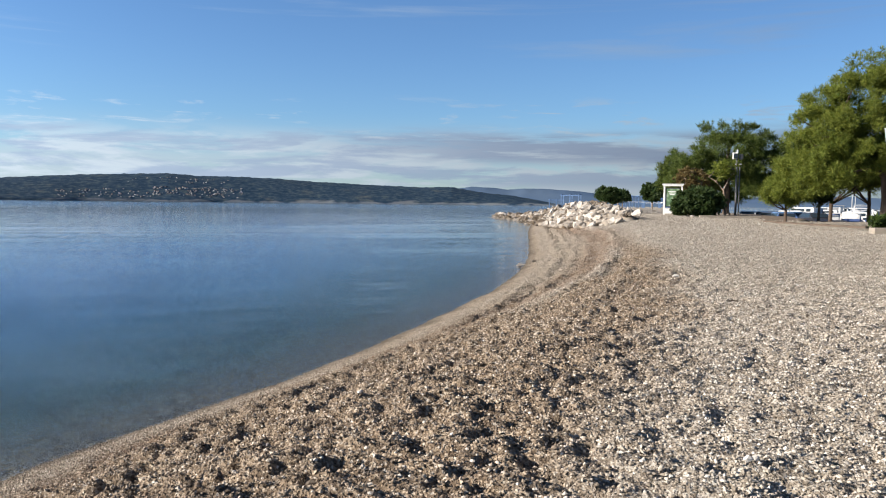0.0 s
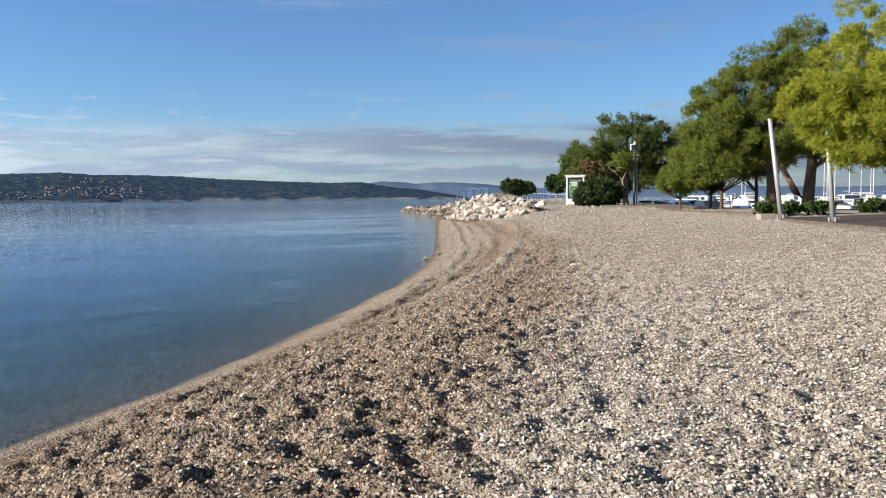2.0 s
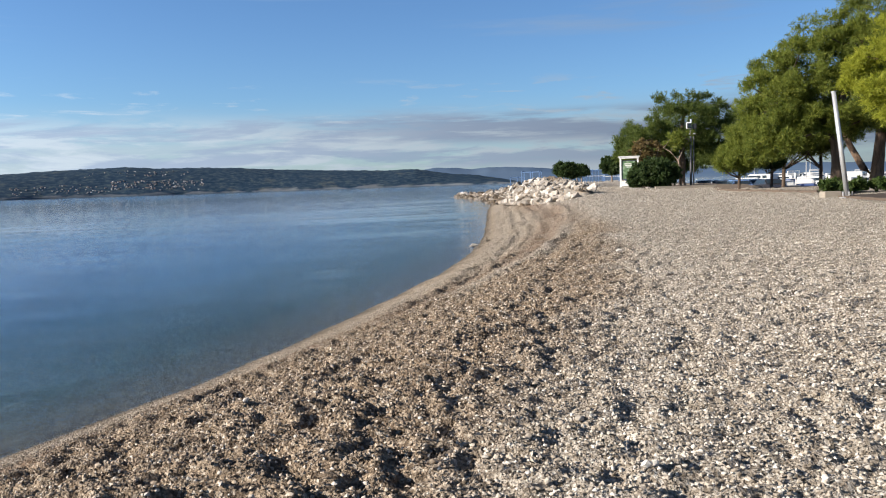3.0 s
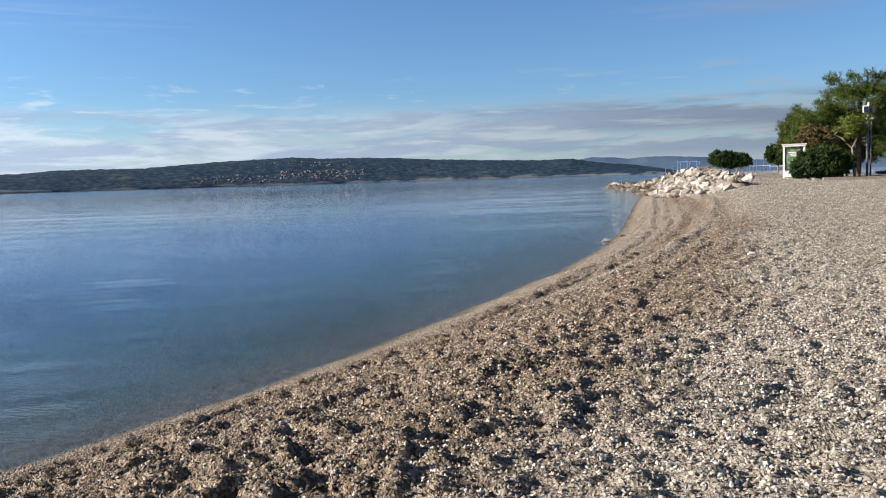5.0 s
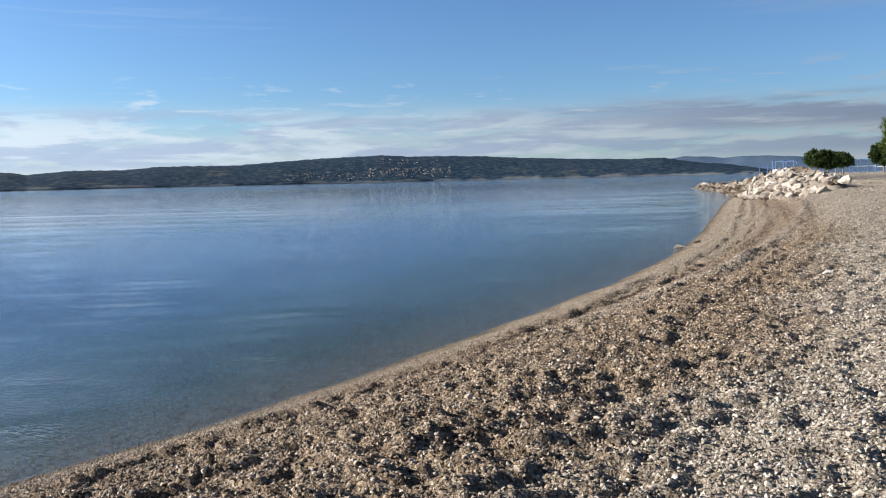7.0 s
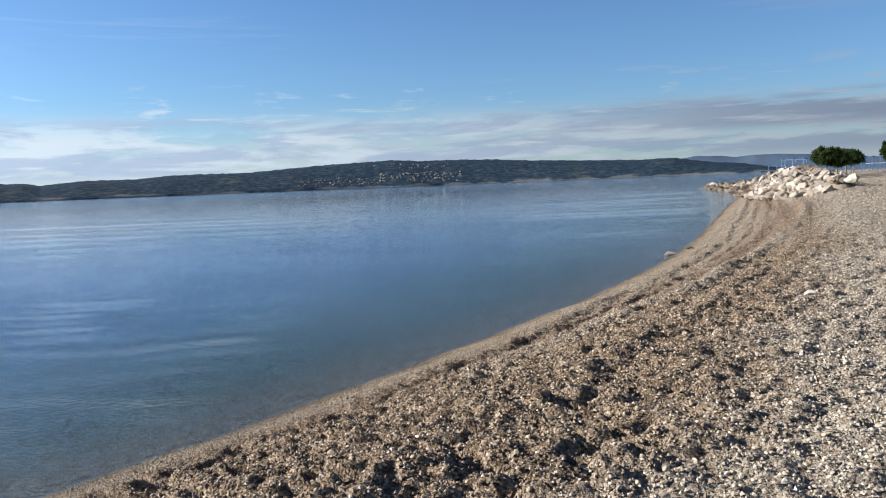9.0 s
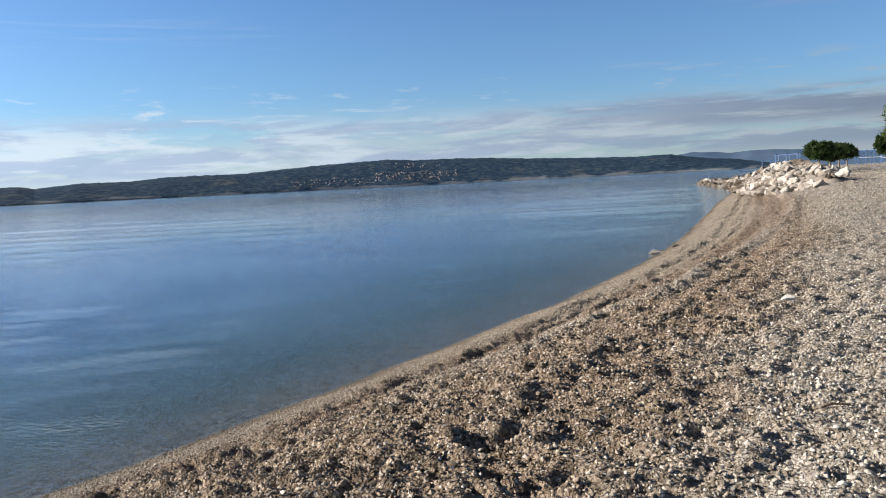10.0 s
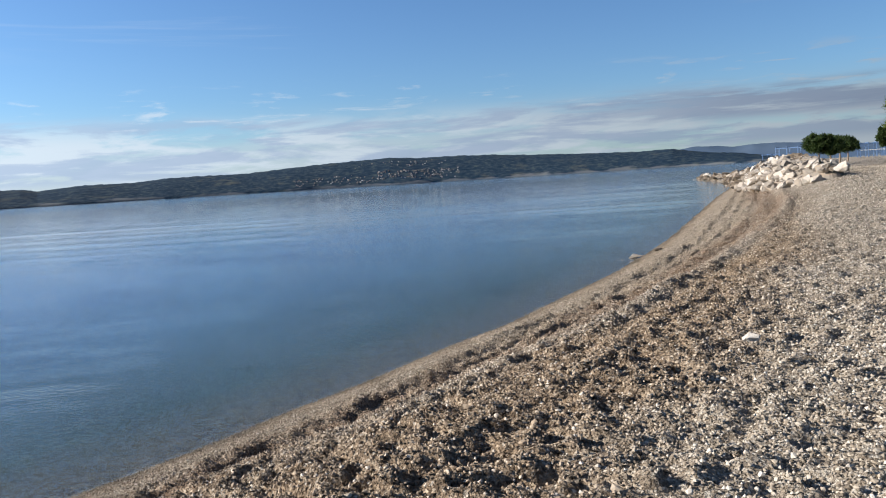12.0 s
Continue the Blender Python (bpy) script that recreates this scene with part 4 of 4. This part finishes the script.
# clipped round trees on the spit
for k, (label_, wide_, tall_) in enumerate((("small evergreen tree with a pale trunk and ragged crown", 1.25, 1.75), ("bushy evergreen tree in a short row on the spit", 1.1, 1.6), ("bushy evergreen tree with upright shoots on the spit", 1.15, 1.8), ("last low evergreen tree of the row on the spit", 1.0, 1.65))):
    x, y = -2.74 + 0.53 * k, 81.5 + 7.33 * k
    tree("round_tree", x, y, label_, "tree", [([(0, 0, 0), (0.05, 0, 0.6), (0, 0, 1.5)], (0.09, 0.08, 0.05))],
         [((0, 0, tall_ + 0.05), (0.88 * wide_, 0.85, 0.6), 3), ((-0.4 * wide_, 0, tall_ + 0.35), (0.45, 0.5, 0.5), 1), ((0.45 * wide_, 0, tall_ + 0.25), (0.4, 0.5, 0.45), 1)], M_DEEP, M_TWIG, 81 + k, 44, 0.36, 30, 9, 0.24, 0.055, "clipped trees on the spit", limbs=6, up=0.7)
x, y = bearing(2.0, 128)
tree("round_tree", x, y, "dense round evergreen tree on the far lawn", "tree", [([(0, 0, 0), (0, 0, 1.0), (0, 0, 1.8)], (0.14, 0.12, 0.07))],
     [((0, 0, 2.5), (1.8, 1.6, 1.5), 1)], M_DEEP, M_TWIG, 85, 50, 0.6, 30, 8, 0.28, 0.12, "clipped trees on the spit", limbs=6, up=0.2)
x, y = bearing(4.8, 69)
tree("bare_tree", x, y, "thin tree with rusty half-fallen autumn leaves", "tree", [([(0, 0, 0), (0.05, 0, 1.5), (-0.1, 0, 3.2)], (0.08, 0.07, 0.04)), ([(0.03, 0, 1.4), (0.5, 0, 2.4), (0.8, 0, 3.4)], (0.05, 0.04, 0.02)), ([(0, 0, 1.6), (-0.6, 0, 2.6), (-1.0, 0, 3.3)], (0.05, 0.035, 0.02))],
     [((-0.3, 0, 3.1), (1.3, 1.0, 1.1), 1)], M_RUST, M_TWIG, 91, 30, 0.4, 12, 8, 0.2, 0.07, limbs=16)
x, y = bearing(6.9, 64.5)
tree("bare_tree", x, y, "leaning sapling with pale bare forked branches", "tree", [([(0, 0, 0), (-0.1, 0, 1.3), (-0.2, 0, 2.2)], (0.1, 0.08, 0.06)), ([(0.35, 0, 0), (0.05, 0, 1.2), (-0.15, 0, 1.9)], (0.07, 0.06, 0.05)), ([(-0.2, 0, 2.1), (-0.8, 0, 2.8), (-1.3, 0, 3.1)], (0.05, 0.04, 0.015)), ([(-0.2, 0, 2.1), (0.2, 0, 3.0), (0.6, 0, 3.7)], (0.05, 0.04, 0.015))],
     [((-0.2, 0, 3.6), (1.2, 1.0, 0.9), 1)], M_PINE, M_TWIG, 95, 22, 0.4, 10, 9, 0.25, 0.04, limbs=12)


def bush(name, x, y, label, crowns, seed, count, lobe, leaf=M_DEEP, per_lobe=34, blades=8, length=0.2, width=0.07):
    t = thing(name, x, y, ground_z(x, y) - 0.05, label, "bush")
    lobes = grow(crowns, count, lobe, seed)
    r = random.Random(seed)
    for c, rad in r.sample(lobes, min(14, len(lobes))):
        tubes("stem", [([(r.uniform(-0.2, 0.2), r.uniform(-0.2, 0.2), 0), Vector(c) * 0.5, c], (0.035, 0.025, 0.008))], M_TWIG, t, sides=5)
    v, f = crown_blades(lobes, per_lobe, blades, length, width, seed + 3, 0.25)
    v[:, 2] = np.maximum(v[:, 2], 0.03)
    link("leaves", mesh_of("leaves", v, f, leaf), t)


x, y = bearing(5.05, 63)
bush("bush", x, y, "large dark green oleander bush beside the notice frame", [((0.2, 0, 1.05), (1.75, 1.4, 1.1), 3), ((-1.1, -0.2, 0.75), (0.9, 0.9, 0.75), 1)], 101, 110, 0.42)

# ---- notice frame ----
def notice_frame():
    x, y = bearing(3.4, 68)
    t = thing("notice_frame", x, y, ground_z(x, y) - 0.03, "white wooden frame with a framed green poster on gravel", "sign", -4)
    for sx in (-0.70, 0.70):
        part("post", box(0.14, 0.16, 2.45, (sx, 0, 1.225), 0.012), M_WHITE, t)
    part("lintel", box(1.62, 0.3, 0.12, (0, 0, 2.50), 0.015), M_WHITE, t)
    part("cornice", box(1.74, 0.42, 0.07, (0, 0, 2.60), 0.015), M_WHITE, t)
    part("plinth", box(1.24, 0.2, 0.42, (0, 0.02, 0.36), 0.015), M_WHITE, t)
    board = part("board", box(1.22, 0.07, 1.6, (0, 0.05, 1.5), 0.008), M_DARK, t, "dark display board")
    poster = Nodes("faded_green_poster")
    poster = poster.done(poster.ramp(poster.noise(2.6, 5), (0.3, (0.03, 0.07, 0.035)), (0.5, (0.10, 0.17, 0.08)), (0.72, (0.30, 0.36, 0.28))), 0.35)
    part("poster", box(1.10, 0.012, 1.45, (0, 0.005, 1.5)), poster, board, "faded green printed poster")
    for k in range(3):
        part("text_bar", box(0.7 - 0.16 * k, 0.006, 0.06, (-0.05, -0.006, 2.0 - 0.13 * k)), M_WHITE, board, "pale line of print")


notice_frame()


# ---- lamp post, poles ----
def lamp_post():
    x, y = bearing(7.55, 65.5)
    t = thing("street_lamp", x, y, ground_z(x, y) - 0.02, "dark grey steel post with a white floodlight box", "lamp post")
    part("base_plate", box(0.34, 0.34, 0.03, (0, 0, 0.02), 0.006), M_STEEL, t)
    part("pole", cylinder(0.085, 4.6, (0, 0, 2.3), 14, 0.07), M_POST, t, smooth_faces=True)
    part("pole", cylinder(0.05, 3.9, (0.22, 0.05, 1.95), 12, 0.045), M_POST, t, smooth_faces=True)
    part("bracket", box(0.5, 0.08, 0.08, (0.1, 0, 4.1), 0.01), M_STEEL, t)
    head = part("lamp_head", box(0.36, 0.4, 0.5, (-0.14, 0, 4.75), 0.04), M_WHITE, t, "white floodlight box")
    part("visor", box(0.30, 0.05, 0.4, (-0.14, -0.22, 4.73), 0.01), M_GLASS, head, "dark lamp glass")
    head2 = part("lamp_head", box(0.28, 0.34, 0.4, (0.3, 0.05, 4.68), 0.04), M_DARK, t, "dark floodlight box")
    part("cap", cylinder(0.09, 0.28, (0.02, 0, 5.1), 12, 0.05), M_STEEL, head2)


lamp_post()


def leaning_pole(x, y, h, lean, label):
    t = thing("pole", x, y, ground_z(x, y) - 0.03, label, "pole")
    tilt = pose(0, 0, 0, 0, -lean, 0)
    part("shaft", cylinder(0.115, h, (0, 0, 0), 18, 0.095, pose(0, 0, 0) @ tilt @ Matrix.Translation((0, 0, h / 2))), M_STEEL, t, smooth_faces=True)
    part("cap", cylinder(0.12, 0.04, (0, 0, 0), 18, 0.10, tilt @ Matrix.Translation((0, 0, h + 0.02))), M_STEEL, t)
    plate = part("base_plate", box(0.55, 0.55, 0.04, (0, 0, 0.04), 0.008), M_STEEL, t)
    for k in range(4):
        a = k * math.pi / 2
        part("gusset", box(0.02, 0.16, 0.28, (0, 0.2, 0.18), 0, None) if k == 0 else box(0.02, 0.16, 0.28, (0.2 * math.sin(a), 0.2 * math.cos(a), 0.18), 0.004), M_STEEL, plate)
    return t


leaning_pole(11.4, 38.3, 4.95, 7.4, "pale steel pole leaning over the gravel beside the hedge")
leaning_pole(12.6, 35.0, 5.4, 5.0, "pale steel pole at the corner of the terrace")


# ---- terrace, hedge, kerbs ----
def terrace():
    n = Nodes("shade_darkened_brown_paving")
    # brown paving, with the pines' shade darkened into its base colour
    m = n.done(n.ramp(n.noise(3, 5), (0.3, (0.030, 0.022, 0.016)), (0.7, (0.075, 0.053, 0.038))), 0.8)
    n.bump(n.noise(12, 4), 0.4, 0.02)
    o, along, across = Vector((11.3, 38.9)), Vector((0.208, -0.978)), Vector((0.978, 0.208))

    def spot(u, v):
        p = o + along * u + across * v
        return p.x, p.y, ground_z(p.x, p.y)

    t = thing("terrace", 0, 0, 0, "low brown paved terrace edged with pale stone under the pines", "terrace")
    rows, cols = 20, 18
    V = []
    for lift in (0.10, -0.25):
        for i in range(rows + 1):
            for j in range(cols + 1):
                p = spot(9.6 * i / rows, 9.0 * j / cols)
                V.append((p[0], p[1], p[2] + lift))
    k, n1 = cols + 1, (rows + 1) * (cols + 1)
    F = [(i * k + j, (i + 1) * k + j, (i + 1) * k + j + 1, i * k + j + 1) for i in range(rows) for j in range(cols)]
    F += [(i * k, n1 + i * k, n1 + (i + 1) * k, (i + 1) * k) for i in range(rows)] + [(rows * k + j, n1 + rows * k + j, n1 + rows * k + j + 1, rows * k + j + 1) for j in range(cols)]
    link("paving", mesh_of("paving", V, F, m), t)
    for i in range(9):
        p = spot(0.55 + 1.04 * i, -0.13)
        part("edging_stone", box(1.0, 0.22, 0.34, (0, 0, 0), 0.02, Matrix.Translation((p[0], p[1], p[2] - 0.07)) @ pose(0, 0, 0, 0, 0, -78)), M_EDGE, t, "dark weathered edging")
    p = spot(-0.1, -0.45)
    part("corner_block", box(0.8, 0.55, 0.46, (0, 0, 0), 0.03, Matrix.Translation((p[0], p[1], p[2] + 0.06)) @ pose(0, 0, 0, 0, 0, 10)), M_KERB, t, "pale concrete block")


terrace()


def hedge(x, y, w, label, seed):
    t = thing("hedge", x, y, ground_z(x, y) - 0.03, label, "hedge")
    r = random.Random(seed)
    lobes = [((r.uniform(-w / 2, w / 2), r.uniform(-0.5, 0.5), r.uniform(0.2, 0.62)), 0.28) for _ in range(int(w * 9))]
    v, f = crown_blades(lobes, 30, 8, 0.14, 0.05, seed, 0.4)
    v[:, 2] = np.maximum(v[:, 2], 0.02)
    link("leaves", mesh_of("leaves", v, f, M_HEDGE), t)
    for (lx, ly, lz), _ in lobes[::4]:
        tubes("stem", [([(lx, ly, 0), (lx, ly, lz)], (0.015, 0.008))], M_TWIG, t, sides=5)


M_HEDGE = foliage("hedge_leaves", (0.022, 0.042, 0.012), (0.05, 0.085, 0.018), (0.09, 0.13, 0.03))
hedge(13.4, 42.6, 3.9, "low clipped green hedge along the terrace", 111)
hedge(19.0, 44.0, 3.4, "low dark hedge at the back of the terrace", 113)


def kerb(az0, az1, d0, d1, label, count, h=0.16):
    t = new("kerb")
    a, b = bearing(az0, d0), bearing(az1, d1)
    t.matrix_basis = pose(a[0], a[1], 0, 0, 0, math.degrees(math.atan2(b[1] - a[1], b[0] - a[0])))
    tagged(t, label, "kerb")
    length = math.dist(a, b)
    for k in range(count):
        u = (k + 0.5) / count
        z = ground_z(a[0] + (b[0] - a[0]) * u, a[1] + (b[1] - a[1]) * u)
        part("kerb_stone", box(length / count - 0.02, 0.26, h + 0.2, (length * u, 0, z + h / 2 - 0.1), 0.02), M_EDGE if h < 0.15 else M_KERB, t)


kerb(5.2, 9.2, 59.5, 61, "low pale stone kerb along the planted strip", 5)
# this edge's dark colour also stands in for the shadow strip under the trees
kerb(9.4, 15.6, 53.5, 47.5, "low dark timber edge with the shadow strip before the pines in its colour", 6, 0.12)
x, y = bearing(4.75, 58.5)
stone(x, y, 0.55, 3, False, "white rounded stone at the end of the kerb", 1.1)


def soil(az, d, w, dp, label):
    """A strip of earth with dry needles under the trees, slightly raised."""
    x, y = bearing(az, d)
    n = Nodes("needle_litter")
    m = n.done(n.ramp(n.noise(4, 6), (0.3, (0.07, 0.05, 0.035)), (0.7, (0.16, 0.12, 0.08))), 0.95)
    bm = bmesh.new()
    bmesh.ops.create_grid(bm, x_segments=40, y_segments=14, size=0.5)
    for v in bm.verts:
        px_, py_ = v.co.x * w, v.co.y * dp
        edge = min(1, (0.5 - abs(v.co.x)) * 6, (0.5 - abs(v.co.y)) * 4)
        v.co = Vector((px_, py_, ground_z(x + px_, y + py_) - ground_z(x, y) + 0.10 * edge - 0.03 + 0.04 * noise.noise(Vector((px_, py_, 0)))))
    t = part("planting_bed", bm, m, None, "", True)
    t.matrix_basis = pose(x, y, ground_z(x, y))
    tagged(t, label, "soil", kind="structure")


soil(7.5, 66.5, 8.5, 8, "brown earth strip with needle litter under the trees")
soil(12.2, 60, 7.5, 9, "shaded brown earth under the pines")


# ---- blue frames on the spit ----
def blue_frame(az, d, w, h, dp, rz, bays, label, slide=False):
    x, y = bearing(az, d)
    t = thing("blue_frame", x, y, ground_z(x, y) - 0.02, label, "frame", rz, "blue frames on the spit")
    for k in range(bays + 1):
        for yy in (-dp / 2, dp / 2):
            part("post", box(0.14, 0.14, h, (-w / 2 + w * k / bays, yy, h / 2), 0.01), M_BLUE, t)
        part("crossbeam", box(0.12, dp + 0.3, 0.12, (-w / 2 + w * k / bays, 0, h + 0.06), 0.01), M_BLUE, t)
    for yy in (-dp / 2, dp / 2):
        part("beam", box(w + 0.3, 0.12, 0.14, (0, yy, h - 0.08), 0.01), M_BLUE, t)
    if slide:
        part("rail", box(w, 0.06, 0.07, (0, -dp / 2 - 0.05, h * 0.5), 0), M_WHITE, t)
        part("brace", box(w * 1.1, 0.08, 0.1, (0, -dp / 2, h * 0.55), 0, pose(0, 0, 0, 0, 24, 0)), M_BLUE, t)


blue_frame(-4.75, 150, 2.6, 2.9, 2.0, 6, 2, "open blue metal frame standing near the sea")
blue_frame(-3.7, 144, 3.2, 3.0, 2.0, -8, 2, "blue metal pergola frame with bare beams")
blue_frame(0.75, 150, 3.4, 2.2, 2.4, 10, 3, "blue and white playground climbing frame", True)
blue_frame(2.2, 158, 4.5, 2.0, 2.4, -5, 3, "long blue railing frame behind the lawn", True)
blue_frame(3.1, 165, 3.4, 2.1, 2.4, 4, 2, "blue metal frame beyond the round tree", True)


# ---- marina: cars and boats ----
def car(az, d, rz, col, label):
    x, y = bearing(az, d)
    t = thing("car", x, y, ground_z(x, y), label, "car", rz, "cars parked at the marina")
    paint = painted("car_paint", col, 0.25, 0.1)
    prof = [(-2.1, 0.35), (-2.12, 0.75), (-1.35, 0.95), (-0.7, 1.42), (0.9, 1.46), (1.75, 1.0), (2.1, 0.9), (2.12, 0.35)]
    bm = bmesh.new()
    a = [bm.verts.new((px_, -0.84 + (0.14 if pz > 1.2 else 0), pz)) for px_, pz in prof]
    b = [bm.verts.new((px_, 0.84 - (0.14 if pz > 1.2 else 0), pz)) for px_, pz in prof]
    bm.faces.new(a)
    bm.faces.new(b[::-1])
    for i in range(len(prof)):
        j = (i + 1) % len(prof)
        bm.faces.new((a[i], b[i], b[j], a[j]))
    bmesh.ops.bevel(bm, geom=bm.edges[:], offset=0.05, segments=2, affect="EDGES")
    body = part("body", bm, paint, t, smooth_faces=False)
    for sy in (-1, 1):
        part("side_window", box(1.9, 0.03, 0.32, (0.1, sy * 0.765, 1.2), 0.01, pose(0, 0, 0, sy * 14, 0, 0)), M_GLASS, body)
    part("windscreen", box(0.03, 1.3, 0.5, (-1.06, 0, 1.2), 0.01, pose(0, 0, 0, 0, 52, 0)), M_GLASS, body)
    part("rear_window", box(0.03, 1.3, 0.5, (1.36, 0, 1.25), 0.01, pose(0, 0, 0, 0, -60, 0)), M_GLASS, body)
    for sx in (-1.3, 1.3):
        for sy in (-0.8, 0.8):
            w = part("wheel", cylinder(0.31, 0.2, (sx, sy, 0.31), 18, None, pose(0, 0, 0, 90, 0, 0)), M_TYRE, t)
            part("rim", cylinder(0.19, 0.22, (sx, sy, 0.31), 14, None, pose(0, 0, 0, 90, 0, 0)), M_STEEL, w)


car(8.4, 84, 75, (0.62, 0.63, 0.64), "white car parked behind the lamp post")
car(9.7, 78, 78, (0.05, 0.06, 0.09), "dark blue car parked at the marina")
car(10.6, 76, 95, (0.10, 0.16, 0.30), "blue car parked near the small pine")
car(11.6, 80, 95, (0.35, 0.37, 0.40), "silver grey car parked at the marina")
car(12.5, 77, 100, (0.03, 0.03, 0.035), "black car parked under the pines")


car(9.1, 86, 70, (0.04, 0.045, 0.05), "black estate car parked behind the planted strip")
car(10.2, 87, 110, (0.12, 0.03, 0.03), "dark red car parked under the pines")
car(11.1, 84, 60, (0.05, 0.06, 0.08), "dark blue hatchback parked beside other cars")


def boat(az, d, rz, length, label, mast, cabin, hull_paint):
    x, y = bearing(az, d)
    t = thing("boat", x, y, -0.25, label, "boat", rz, "boats moored in the marina")
    k = length / 8
    bm = bmesh.new()
    rings = []
    for u, wdt, low in ((-4.0, 1.25, 0.0), (-2, 1.4, -0.05), (0, 1.42, -0.05), (2.0, 1.15, 0.0), (3.2, 0.65, 0.15), (4.1, 0.06, 0.75)):
        sheer = 1.35 + 0.035 * (u + 4) ** 1.2 * 0.5
        rings.append([bm.verts.new(Vector(p) * k) for p in ((u, -wdt, sheer), (u, -wdt * 0.92, 0.65 + low * 0.5), (u, -wdt * 0.45, low), (u, wdt * 0.45, low), (u, wdt * 0.92, 0.65 + low * 0.5), (u, wdt, sheer))])
    for r0, r1 in zip(rings, rings[1:]):
        for i in range(5):
            bm.faces.new((r0[i], r0[i + 1], r1[i + 1], r1[i]))
        bm.faces.new((r0[5], r0[0], r1[0], r1[5]))
    bm.faces.new(rings[0])
    bm.faces.new(rings[-1][::-1])
    hull = part("hull", bm, hull_paint, t)
    part("stripe", box(6.2 * k, 2.9 * k, 0.10 * k, (-0.9 * k, 0, 1.15 * k)), M_BOATBLUE, hull, "blue stripe along the hull")
    if cabin:
        cab = part("cabin", box(3.0 * k, 2.0 * k, 0.95 * k, (0.2 * k, 0, 1.85 * k), 0.3 * k), M_GELCOAT, t)
        part("cabin_window", box(2.4 * k, 2.04 * k, 0.34 * k, (0.3 * k, 0, 1.98 * k), 0.03), M_GLASS, cab, "dark cabin window band")
        part("windscreen", box(0.05, 1.5 * k, 0.5 * k, (1.72 * k, 0, 2.0 * k), 0, pose(0, 0, 0, 0, -18, 0)), M_GLASS, cab)
        if r_boat.random() > 0.4:
            cabin = False
    if cabin:
        arch = part("radar_arch", box(0.25 * k, 1.9 * k, 0.12 * k, (-1.6 * k, 0, 2.55 * k), 0.03), M_GELCOAT, t)
        for sy in (-0.9, 0.9):
            part("arch_leg", box(0.2 * k, 0.1 * k, 1.1 * k, (-1.6 * k, sy * k, 2.0 * k), 0.02), M_GELCOAT, arch)
    part("cover", box(2.2 * k, 2.1 * k, 0.3 * k, (-2.7 * k, 0, 1.55 * k), 0.1 * k), M_BOATBLUE if r_boat.random() < 0.5 else M_DARK, t, "canvas cover")
    if mast:
        pole = part("mast", cylinder(0.07, mast, (0.4 * k, 0, 1.4 * k + mast / 2), 10, 0.045), M_STEEL, t)
        part("boom", cylinder(0.05, length * 0.4, (-0.9 * k, 0, 2.7 * k), 8, None, pose(0, 0, 0, 0, 90, 0)), M_STEEL, pole)
        part("spreader", box(0.04, 0.6, 0.03, (0.4 * k, 0, 1.4 * k + mast * 0.6)), M_STEEL, pole)


r_boat = random.Random(3)
M_GELCOAT = painted("weathered_gelcoat", (0.50, 0.50, 0.49))
M_BOATBLUE = painted("navy_canvas", (0.03, 0.06, 0.16), 0.7)
KINDS = (("white motor boat with dark windows and a navy stripe", 0, True), ("white open boat with a canvas cover", 0, False),
         ("large white cabin cruiser moored at the pontoon", 0, True), ("white sailing boat with a bare steel mast", 7.0, True))
for row, d in enumerate((106, 116, 130, 150, 172)):
    az = (12.2 if row == 0 else 10.4) + 0.35 * row
    while az < 24:
        sail = az > 18.5 and r_boat.random() < 0.45 or r_boat.random() < 0.08
        label, mast, cabin = KINDS[3] if sail else KINDS[r_boat.choice((0, 0, 1, 2, 2))]
        length = r_boat.uniform(6, 9) if row < 2 else r_boat.uniform(8, 11)
        navy = r_boat.random() < 0.28
        label = label.replace("white", "navy") if navy else label
        boat(az, d + r_boat.uniform(-3, 3), r_boat.choice((80, 100, 265, 30, 150)) + r_boat.uniform(-18, 18), length, label, mast and mast + r_boat.uniform(-1, 2), cabin, M_BOATBLUE if navy else M_GELCOAT)
        az += r_boat.uniform(1.0, 1.7)
